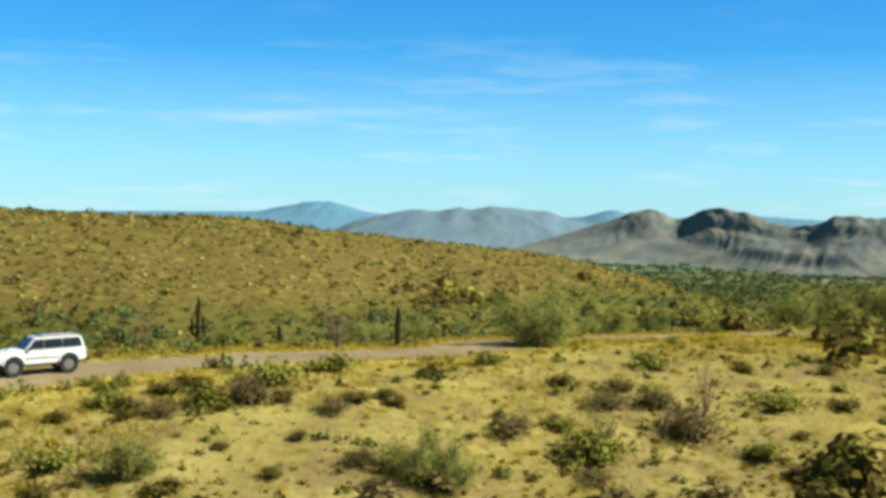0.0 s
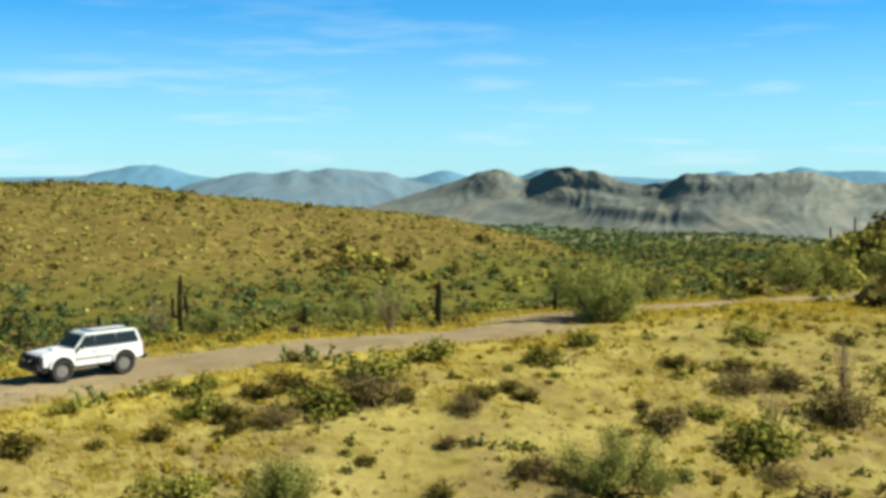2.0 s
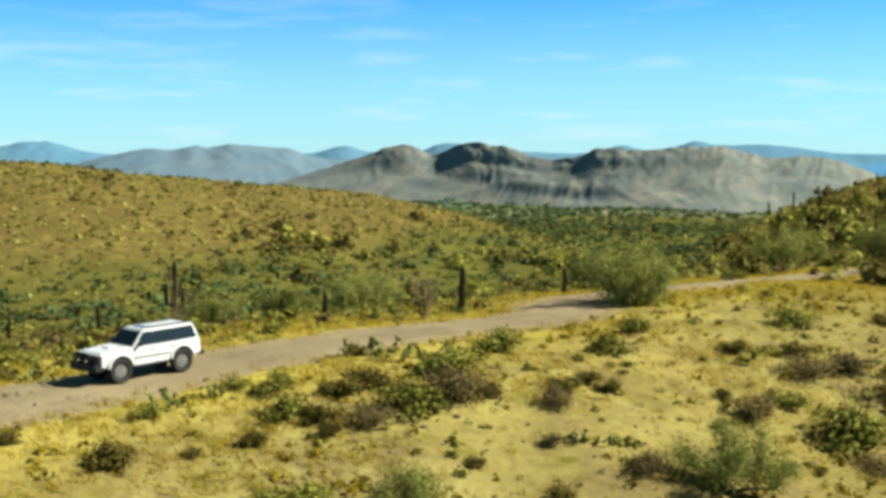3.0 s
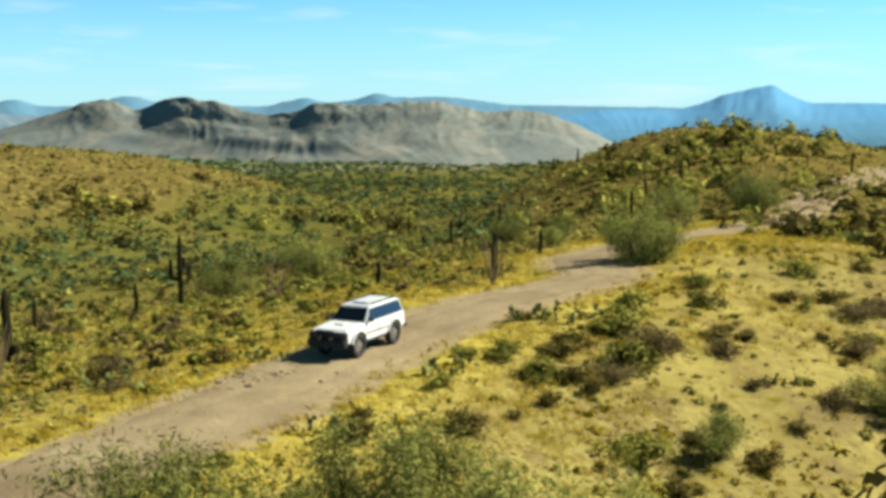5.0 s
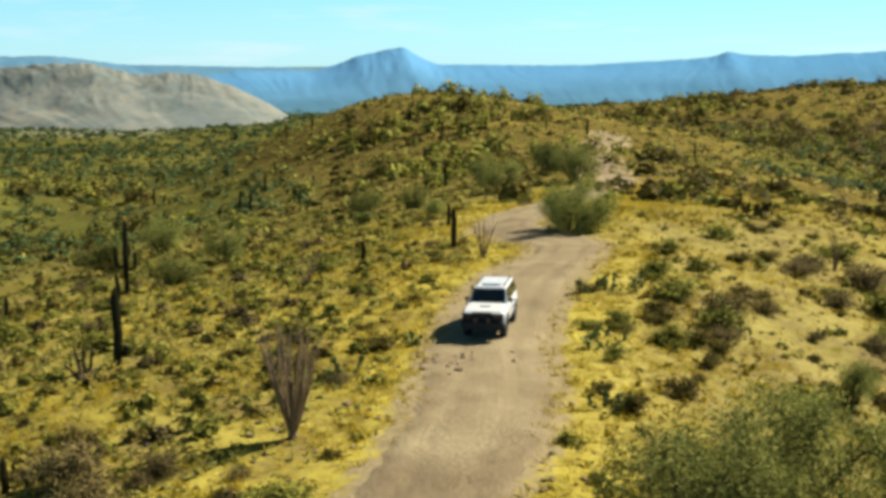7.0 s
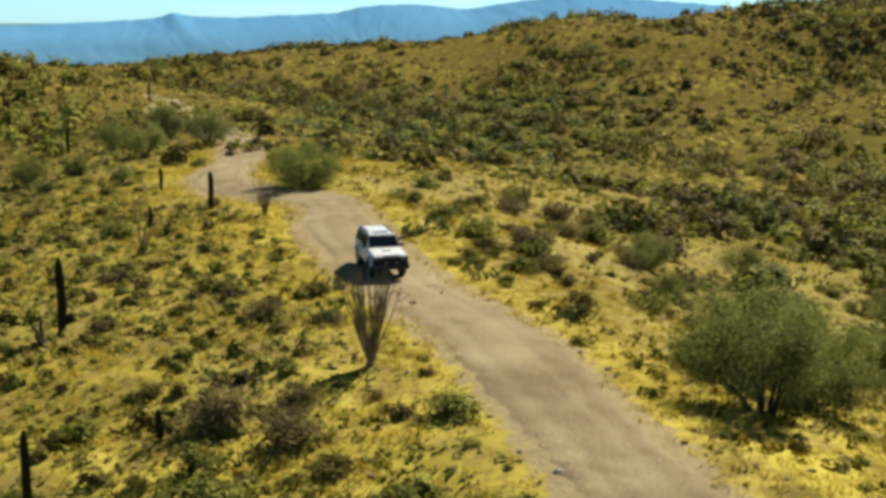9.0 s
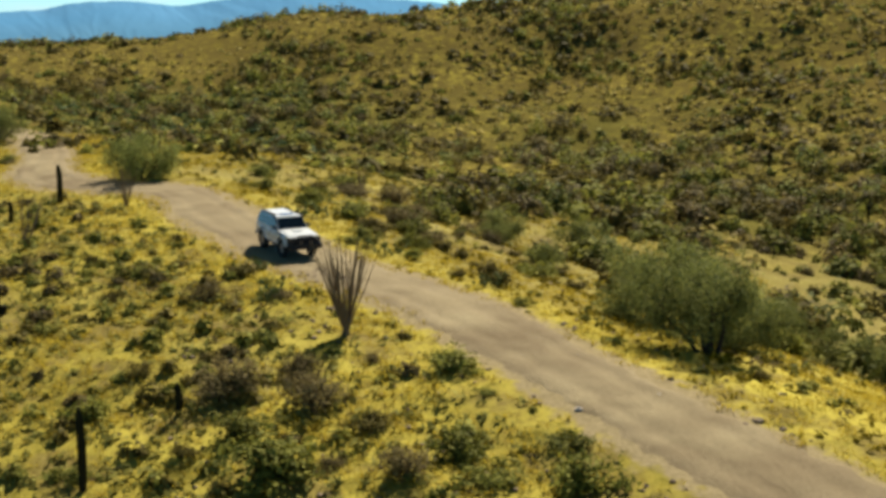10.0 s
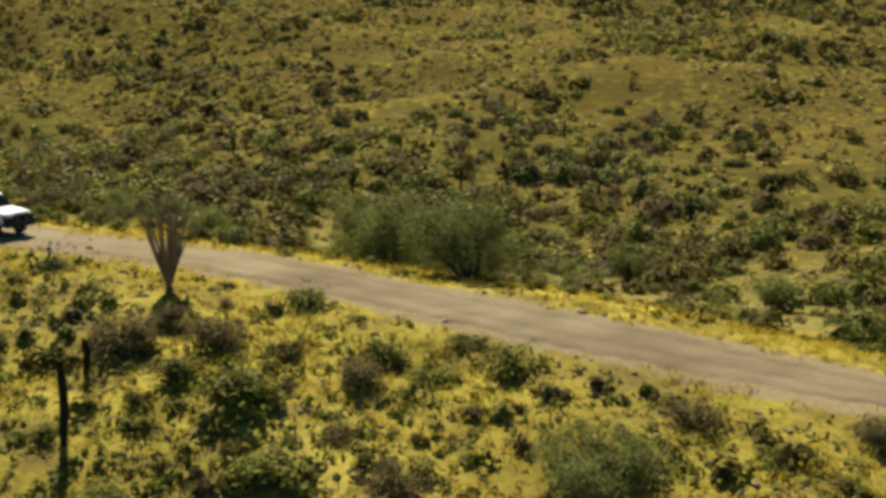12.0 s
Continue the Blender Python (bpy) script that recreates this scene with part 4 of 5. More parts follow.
make_ocotillo(46, 3.9, 0.36, 51, "leafless brown ocotillo with many upright canes").matrix_basis = pose(-37.7, 61.2, height(-37.7, 61.2))
make_ocotillo(12, 3.0, 0.22, 52, "tall thin brown ocotillo on the slope").matrix_basis = pose(14.2, 67.9, height(14.2, 67.9))
make_ocotillo(14, 2.2, 0.5, 53, "low spreading brown ocotillo on the slope").matrix_basis = pose(8.0, 62.0, height(8.0, 62.0))
make_ocotillo(14, 2.6, 0.45, 54, "brown ocotillo beside the dirt road").matrix_basis = pose(-6.6, 80.6, height(-6.6, 80.6))
make_ocotillo(10, 3.2, 0.4, 55, "brown ocotillo leaning over the scrub").matrix_basis = pose(-19.6, 82.2, height(-19.6, 82.2)) @ pose(0, 0, 0, 8, 10, 0)

for i, (x, y, s) in enumerate([(-11.2, 67.9, 1.2), (-9.6, 67.2, 1.0), (-20.2, 61.4, 1.0), (-18.6, 63.1, 0.8), (-31.8, 65.4, 1.2), (-25.5, 67.6, 1.0), (-27.4, 55.9, 0.9), (-5.2, 58.7, 0.9)]):
    make_prickly_pear(36, 60 + i, "clump of green prickly pear pads").matrix_basis = pose(x, y, height(x, y), 0, 0, i * 50) @ Matrix.Scale(s, 4)


def make_fallen_trunk():
    """The grey skeleton of a dead cactus with forked limbs."""
    r = random.Random(5)
    bm = bmesh.new()
    tube(bm, bend(r, (0, 0, 0.05), (1, 0.2, 0.12), 1.8, 5, 0.08), [0.12, 0.13, 0.12, 0.1, 0.08, 0.04], 7)
    for s, d, L in (((0.3, 0.1, 0.1), (0.5, 0.2, 1), 1.5), ((0.9, 0.2, 0.2), (-0.4, 0.1, 1), 1.3), ((1.2, 0.3, 0.2), (0.9, 0.1, 0.9), 1.2), ((0.2, 0, 0.1), (-0.7, 0, 0.8), 1.2)):
        tube(bm, bend(r, s, d, L, 4, 0.12), [0.09, 0.08, 0.07, 0.06, 0.03], 6)
    return tagged(part("dead_cactus", bm, M_WOOD), "fallen dead cactus skeleton with forked limbs", "dead cactus")


make_fallen_trunk().matrix_basis = pose(-36.6, 77.0, height(-36.6, 77.0), 0, 0, 20)

# ---- stones ----
def stone_mesh(seed, mat):
    r = random.Random(seed)
    bm = bmesh.new()
    bmesh.ops.create_icosphere(bm, subdivisions=2, radius=1)
    for v in bm.verts:
        n = noise.noise(v.co * 1.4 + Vector((seed, 0, 0)))
        v.co *= 0.85 + 0.4 * n
        v.co.z *= 0.62
    for _ in range(5):
        d = Vector((r.gauss(0, 1), r.gauss(0, 1), r.gauss(0, 1))).normalized()
        for v in bm.verts:
            k = v.co.dot(d) - 0.62
            if k > 0:
                v.co -= d * k
    return part("stone", bm, mat)


STONES = [stone_mesh(i, M_ROCK) for i in range(3)]
PALE = [stone_mesh(7 + i, M_PALE_ROCK) for i in range(2)]
for s in STONES:
    tagged(s, "brown angular stone on the dirt", "stone", "stones along the road")
for s in PALE:
    tagged(s, "pale angular stone on the dirt road", "stone", "stones along the road")
stone_kind, pale_kind = Kind(STONES), Kind(PALE)
for x, y, s in [(-45.7, 51.9, 0.22), (-44.2, 49.0, 0.12), (-40.6, 53.6, 0.13)]:
    pale_kind.put(x, y, s, rng.uniform(0, 360))
for x, y, s in [(-46.4, 45.9, 0.22), (-47.0, 45.2, 0.18), (-46.8, 46.4, 0.16), (-47.6, 45.0, 0.2), (-9.0, 72.6, 0.2), (-15.6, 68.0, 0.18), (-12.0, 70.6, 0.16), (-41.0, 52.0, 0.12), (-38.5, 52.6, 0.15), (-50.5, 51.8, 0.25), (-49.0, 58.2, 0.25), (-48.6, 57.6, 0.2)]:
    stone_kind.put(x, y, s, rng.uniform(0, 360))
for _ in range(95):
    i = rng.randrange(3 * 12, 14 * 12)
    p, q = ROAD_LINE[i], ROAD_LINE[i + 1]
    t = (q - p) / np.linalg.norm(q - p)
    o = rng.choice((-1, 1)) * abs(rng.gauss(2.6, 0.7)) if rng.random() < 0.7 else rng.uniform(-1.8, 1.8)
    (stone_kind if rng.random() < 0.7 else pale_kind).put(p[0] - t[1] * o, p[1] + t[0] * o, rng.uniform(0.07, 0.19), rng.uniform(0, 360))
for _ in range(90):
    i = rng.randrange(4 * 12, 11 * 12)
    p, q = ROAD_LINE[i], ROAD_LINE[i + 1]
    t = (q - p) / np.linalg.norm(q - p)
    o = rng.choice((-1, 1)) * rng.gauss(2.85, 0.4)
    stone_kind.put(p[0] - t[1] * o, p[1] + t[0] * o, rng.uniform(0.08, 0.2), rng.uniform(0, 360))
for _ in range(40):
    i = rng.randrange(6 * 12, 10 * 12)
    p, q = ROAD_LINE[i], ROAD_LINE[i + 1]
    t = (q - p) / np.linalg.norm(q - p)
    o = rng.gauss(0.3, 1.0)
    (stone_kind if rng.random() < 0.6 else pale_kind).put(p[0] - t[1] * o, p[1] + t[0] * o, rng.uniform(0.06, 0.13), rng.uniform(0, 360))


def build_scree():
    """Small broken stones over the bare patches, joined."""
    r = np.random.RandomState(14)
    x = np.concatenate([r.uniform(-66, -34, 520), -26.5 + 1.5 * r.normal(size=70), r.uniform(-20, 20, 300), 54 + 7 * r.normal(size=120)])
    y = np.concatenate([r.uniform(44, 68, 520), 64.0 + 0.8 * r.normal(size=70), r.uniform(44, 70, 300), -17 + 5 * r.normal(size=120)])
    size = np.concatenate([r.uniform(0.05, 0.14, 520), r.uniform(0.05, 0.16, 70), r.uniform(0.05, 0.13, 300), r.uniform(0.15, 0.5, 120)])
    keep = (road_distance(x, y) > 2.7) | ((np.hypot(x + 26.5, y - 64) < 4) & (np.arange(len(x)) >= 520) & (np.arange(len(x)) < 590))
    x, y, size = x[keep], y[keep], size[keep]
    ball = bmesh.new()
    bmesh.ops.create_icosphere(ball, subdivisions=1, radius=1)
    v0, f0 = np.array([tuple(v.co) for v in ball.verts]), np.array([[v.index for v in f.verts] for f in ball.faces])
    ball.free()
    n, k = len(x), len(v0)
    v = v0[None] * (1 + 0.28 * r.normal(size=(n, k, 1))) * np.stack([r.uniform(0.7, 1.2, n), r.uniform(0.7, 1.2, n), r.uniform(0.45, 0.75, n)], -1)[:, None, :]
    v = v * size[:, None, None] + np.stack([x, y, land(x, y) + size * 0.15], -1)[:, None, :]
    f = (f0[None] + (np.arange(n) * k)[:, None, None]).reshape(-1, 3)
    return tagged(mesh_object("scree", v.reshape(-1, 3), f, M_ROCK), "small brown broken stones scattered over bare soil", "stones", kind="stuff")


build_scree()
for x, y, s in [(1.4, -9.3, 1.2), (0.2, -10.4, 0.7), (3, -8.6, 0.6), (-1, -8.2, 0.5), (4.4, -10.8, 0.8), (10, -19, 1.3), (8.0, -17.4, 0.8), (12.3, -20.4, 0.9), (5, -15.6, 0.6), (14, -17, 0.7), (16, -21.5, 0.8), (11.2, -16.4, 0.5), (7, -20.5, 0.6)]:
    pale_kind.put(x, y, s, rng.uniform(0, 360))

# ---- scrub and grass that nobody could count ----
def scatter(name, nr, x, y, radius, leaves, mat, label, sizes=(0.5, 0.26), tall=0.85):
    """Low rounded bushes: leaves over an uneven dome, facing outward."""
    z = land(x, y)
    n = len(x)
    o = nr.normal(size=(n, leaves, 3))
    o[..., 2] = np.abs(o[..., 2])
    o /= np.linalg.norm(o, axis=2)[..., None]
    c = o * nr.uniform(0.45, 1.0, (n, leaves, 1)) * np.array([0.9, 0.9, tall])
    c[..., :2] *= nr.uniform(0.75, 1.25, (n, 1, 2))
    c[..., 2] = c[..., 2] * nr.uniform(0.6, 1.2, (n, 1)) + 0.03
    c = (c * radius[:, None, None] + np.stack([x, y, z], -1)[:, None, :]).reshape(-1, 3)
    s = np.repeat(radius, leaves)
    v = leaf_quads(nr, c, o.reshape(-1, 3), sizes[0] * s, sizes[1] * s, 0.45)
    return tagged(quad_part(name, v, mat), label, "scrub", kind="stuff")


def zone(nr, n, box, keep):
    x, y = nr.uniform(box[0], box[1], n), nr.uniform(box[2], box[3], n)
    k = keep(x, y) > nr.uniform(size=n)
    return x[k], y[k]


nr = np.random.RandomState(9)
clump = lambda x, y: np.clip(0.5 + 0.9 * value_noise(x / 9, y / 9, 15) + 0.5 * value_noise(x / 3, y / 3, 16), 0, 1)
near = lambda x, y: np.clip((road_distance(x, y) - 3.2) / 7, 0, 1) * clump(x, y) * np.where((y < 0.667 * (x + 36) + 54) & (x > -34), 0.5, 1)
x, y = zone(nr, 5200, (-85, 70, 30, 130), near)
scatter("low_scrub", nr, x, y, nr.uniform(0.2, 0.55, len(x)), 22, M_LEAF_GREEN, "low green and brown scrub between the shrubs", (0.55, 0.38), 1.0)
x, y = zone(nr, 4000, (-85, 70, 30, 130), near)
scatter("dry_scrub", nr, x, y, nr.uniform(0.15, 0.45, len(x)), 16, M_LEAF_GREY, "low dry brown scrub between the shrubs", (0.55, 0.16))
flat = lambda x, y: np.clip((road_distance(x, y) - 3.2) / 6, 0, 1) * np.where(y > 0.667 * (x + 36) + 57, 1, 0)
for mat, many, what in ((M_LEAF_GREEN, 760, "olive green brush on the grassy flat"), (M_LEAF_DARK, 380, "dark brush on the grassy flat"), (M_LEAF_GREY, 330, "dry brown brush on the grassy flat")):
    x, y = zone(nr, many, (-80, 15, 44, 118), flat)
    scatter("flat_brush", nr, x, y, nr.uniform(0.3, 0.7, len(x)), 48, mat, what, (0.48, 0.34), 1.05)
gully = lambda x, y: np.where(np.hypot(x - 9, y + 17) > 7, 1, 0.08) * np.clip((0.667 * (x + 36) + 40 - y) / 16, 0, 1) * np.clip((road_distance(x, y) - 16) / 8, 0, 1) * np.clip((125 - x) / 45, 0, 1) * np.clip((y + 70) / 50, 0, 1) * (0.2 + 0.8 * clump(x * 0.7, y * 0.7))
for mat, many, what in ((M_LEAF_GREEN, 520, "olive green bushes in the shallow gully"), (M_LEAF_DARK, 620, "dark bushes in the shallow gully"), (M_LEAF_GREY, 420, "dry brown bushes in the shallow gully"), (M_PALO, 330, "feathery green bushes in the shallow gully")):
    x, y = zone(nr, many, (-45, 125, -70, 62), gully)
    scatter("gully_brush", nr, x, y, nr.choice((0.6, 0.9, 1.2, 1.6, 2.1, 2.6), len(x)), 140, mat, what, (0.26, 0.17), 1.0)
far_w = lambda x, y: np.where((y < 112) & (x < 60) & (x > -80) & (y > 36), 0, 1) * (0.25 + 0.75 * clump(x * 0.5, y * 0.5))
bunch = lambda x, y: np.clip((np.hypot(x + 20, y - 65) - 45) / 30, 0, 1)
for box, keep, place in (((-330, 150, 108, 330), lambda x, y: bunch(x, y), "hillside"), ((-20, 400, -190, 300), lambda x, y: bunch(x, y) * np.where((x < 150) & (y > 108), 0, 1), "far slope")):
    near_side = place == "hillside"
    tuft = (lambda x, y: keep(x, y) * (1 - 0.9 * greenness(x, y))) if near_side else (lambda x, y: keep(x, y) * np.clip(0.55 + 0.9 * value_noise(x / 13, y / 13, 81), 0.05, 1) * np.where((x < 80) & (y > 55), 0, 1))
    x, y = zone(nr, 21000 if near_side else 42000, box, tuft)
    scatter("straw_tufts", nr, x, y, nr.uniform(0.35, 0.8 if near_side else 1.15, len(x)), 4 if near_side else 5, M_TUFT_PALE if near_side else M_TUFT_FAR, "straw-coloured tufts of dry grass over the " + place, (0.9, 0.75), 0.6)
    grove = (lambda x, y: keep(x, y) * far_w(x, y)) if near_side else (lambda x, y: keep(x, y) * np.clip(0.35 + 0.9 * value_noise(x / 17, y / 17, 82) + 0.5 * value_noise(x / 5, y / 5, 83), 0.03, 1))
    thin = lambda x, y, g=grove: g(x, y) * np.where((np.hypot(x - 88, y - 180) < 62) | ((x < 90) & (y < 45)), 0.3, 1)
    many, fine, leaves = (1.0, 0.66, 9) if near_side else (0.8, 1.2, 18)
    x, y = zone(nr, int(11000 * many), box, thin)
    scatter("dark_scrub", nr, x, y, fine * nr.choice((0.6, 0.7, 0.9, 1.2, 1.9), len(x)), leaves, M_LEAF_DARK, "dark scrub dotted over the " + place, (0.62, 0.44))
    x, y = zone(nr, int(11500 * many), box, thin)
    scatter("olive_brush", nr, x, y, fine * nr.uniform(0.45, 1.4, len(x)), leaves, M_LEAF_GREEN, "olive brush over the " + place, (0.64, 0.44))
    x, y = zone(nr, int(7000 * many), box, thin)
    scatter("dry_brush", nr, x, y, fine * nr.uniform(0.5, 1.1, len(x)), leaves - 2, M_LEAF_GREY, "dry brown brush over the " + place, (0.64, 0.44))
WASH = np.array([(-8, -34), (10, -20), (45, 0), (69, 22), (124, 40), (152, 60), (175, 110), (193, 152), (215, 190)], float)


def along_wash(n, spread):
    k = nr.uniform(0, len(WASH) - 1.001, n)
    i = k.astype(int)
    p = WASH[i] + (WASH[i + 1] - WASH[i]) * (k - i)[:, None] + nr.normal(size=(n, 2)) * spread
    p = p[np.hypot(p[:, 0] - 9, p[:, 1] + 17) > 7]
    return p[:, 0], p[:, 1]


for mat, many, what in ((M_LEAF_DARK, 290, "large dark bushes along the dry wash"), (M_LEAF_GREEN, 130, "large olive bushes along the dry wash"), (M_LEAF_GREY, 160, "large dry brown bushes along the dry wash"), (M_PALO, 120, "large feathery green bushes along the dry wash")):
    x, y = along_wash(many, 11.0)
    scatter("wash_brush", nr, x, y, nr.uniform(1.0, 2.9, len(x)), 110, mat, what, (0.25, 0.15), 1.05)
patch = lambda x, y: np.clip(2.2 * value_noise(x / 24, y / 24, 61) - 0.3, 0.015, 1) * bunch(x, y)
for mat, what in ((M_LEAF_DARK, "clusters of tall dark bushes on the far slope"), (M_LEAF_GREEN, "clusters of tall olive bushes on the far slope")):
    x, y = zone(nr, 6000, (-20, 400, -190, 250), patch)
    scatter("bush_cluster", nr, x, y, nr.uniform(0.9, 2.7, len(x)), 40, mat, what, (0.38, 0.25), 1.3)
wash = lambda x, y: greenness(x, y) * np.where(np.hypot(x - 60, y - 60) < 420, 1, 0.5)
x, y = zone(nr, 20000, (-250, 300, 90, 420), wash)
scatter("valley_scrub", nr, x, y, nr.uniform(0.6, 1.8, len(x)), 10, M_VALLEY, "dense green scrub and small trees of the valley", (0.5, 0.34))
x, y = zone(nr, 7000, (-250, 420, 290, 640), lambda x, y: 0.9 + 0 * x)
scatter("plain_scrub", nr, x, y, nr.uniform(0.8, 1.9, len(x)), 8, M_VALLEY, "dark green trees over the far plain", (0.8, 0.5), 0.6)


knot = lambda x, y: np.clip((road_distance(x, y) - 2.4) / 3, 0, 1) * np.clip(0.5 + 0.9 * value_noise(x / 4, y / 4, 71), 0.05, 1)
x, y = zone(nr, 17000, (-85, 50, 34, 114), knot)
x2, y2 = zone(nr, 14000, (-80, 15, 44, 122), flat)
x, y = np.concatenate([x, x2]), np.concatenate([y, y2])
beyond = y > 0.667 * (x + 36) + 57
for mat, k, what in ((M_TUFT, ~beyond, "rounded tufts of yellow and brown dry grass"), (M_TUFT_PALE, beyond, "rounded tufts of pale yellow-green grass")):
    scatter("grass_tufts", nr, x[k], y[k], nr.uniform(0.12, 0.36, k.sum()), 6, mat, what, (0.8, 0.5), 0.9)


def build_grass():
    tuft = lambda x, y: np.clip((road_distance(x, y) - 1.9) / 1.2, 0, 1) * np.clip(1.3 - road_distance(x, y) / 26, 0.35, 1) * np.clip(0.65 + 0.8 * value_noise(x / 5, y / 5, 25), 0.1, 1)
    x, y = zone(nr, 55000, (-80, 45, 34, 108), tuft)
    z = land(x, y)
    n, b = len(x), 6
    base = np.repeat(np.stack([x, y, z], -1), b, 0) + nr.normal(size=(n * b, 3)) * np.array([0.15, 0.15, 0.0])
    lean = nr.normal(size=(n * b, 3)) * np.array([0.12, 0.12, 0]) + np.array([-0.10, 0.06, 0]) + np.array([0, 0, 1]) * nr.uniform(0.06, 0.24, (n * b, 1))
    a = nr.uniform(0, 2 * math.pi, n * b)
    w = np.stack([np.cos(a), np.sin(a), 0 * a], -1) * nr.uniform(0.014, 0.034, (n * b, 1))
    v = np.stack([base - w, base + w, base + lean + w * 0.5, base + lean - w * 0.5], 1).reshape(-1, 3)
    return tagged(quad_part("dry_grass", v, M_GRASS), "tufts of yellow dry grass and small flowers", "grass", kind="stuff")


build_grass()

# ---- the car ----
M_PAINT = plain("white_car_paint", (0.6, 0.61, 0.6), 0.25, 0, 0.5, 0.03, 2.0)
M_GLASS = plain("dark_tinted_glass", (0.012, 0.018, 0.022), 0.06, 0, 0.6, 0.1, 3.0)
M_BLACK = plain("black_plastic", (0.011, 0.011, 0.012), 0.7, 0, 0.4, 0.2, 8.0)
M_RUBBER = plain("tyre_rubber", (0.022, 0.021, 0.02), 0.85, 0, 0.3, 0.3, 14.0)
M_RIM = plain("grey_alloy", (0.35, 0.34, 0.32), 0.4, 0.8, 0.5, 0.15, 8.0)
M_ROOFGREY = plain("grey_roof_paint", (0.42, 0.43, 0.43), 0.5, 0, 0.4, 0.08, 5.0)
M_LAMP = plain("clear_lamp_glass", (0.03, 0.03, 0.032), 0.2, 0.0, 0.5, 0.1, 8.0)
M_RED = plain("red_lamp_glass", (0.35, 0.02, 0.02), 0.2, 0, 0.6, 0.1, 8.0)
M_AMBER = plain("amber_lamp_glass", (0.16, 0.06, 0.01), 0.2, 0, 0.6, 0.1, 8.0)


def prism(outline, half, taper=None, bevel=0.04):
    """Extrudes a side outline of (x, z) across the car; taper maps z to a share of the half width."""
    bm = bmesh.new()
    rows = []
    for sgn in (-1, 1):
        rows.append([bm.verts.new((x, sgn * half * (taper(x, z) if taper else 1), z)) for x, z in outline])
    n = len(outline)
    bm.faces.new(rows[0])
    bm.faces.new(rows[1][::-1])
    for i in range(n):
        bm.faces.new((rows[0][i], rows[1][i], rows[1][(i + 1) % n], rows[0][(i + 1) % n]))
    bmesh.ops.recalc_face_normals(bm, faces=bm.faces)
    if bevel:
        bmesh.ops.bevel(bm, geom=[e for e in bm.edges if e.calc_face_angle(0) > 0.5], offset=bevel, segments=2, affect="EDGES", clamp_overlap=True)
    return bm


def box(x0, x1, y0, y1, z0, z1, bevel=0.02):
    bm = bmesh.new()
    bmesh.ops.create_cube(bm, size=1)
    for v in bm.verts:
        v.co = Vector(((x0 + x1) / 2 + v.co.x * (x1 - x0), (y0 + y1) / 2 + v.co.y * (y1 - y0), (z0 + z1) / 2 + v.co.z * (z1 - z0)))
    if bevel:
        bmesh.ops.bevel(bm, geom=list(bm.edges), offset=bevel, segments=2, affect="EDGES", clamp_overlap=True)
    return bm


def pane(corners, thick=0.012):
    """A flat pane through four or more corners, with thickness outwards."""
    bm = bmesh.new()
    c = [Vector(p) for p in corners]
    nrm = (c[1] - c[0]).cross(c[2] - c[0]).normalized()
    a, b = [bm.verts.new(p) for p in c], [bm.verts.new(p + nrm * thick) for p in c]
    bm.faces.new(a[::-1])
    bm.faces.new(b)
    for i in range(len(c)):
        bm.faces.new((a[i], a[(i + 1) % len(c)], b[(i + 1) % len(c)], b[i]))
    return bm


def arc(cx, cz, r, a0, a1, n=9):
    return [(cx + r * math.cos(radians(a0 + (a1 - a0) * i / n)), cz + r * math.sin(radians(a0 + (a1 - a0) * i / n))) for i in range(n + 1)]


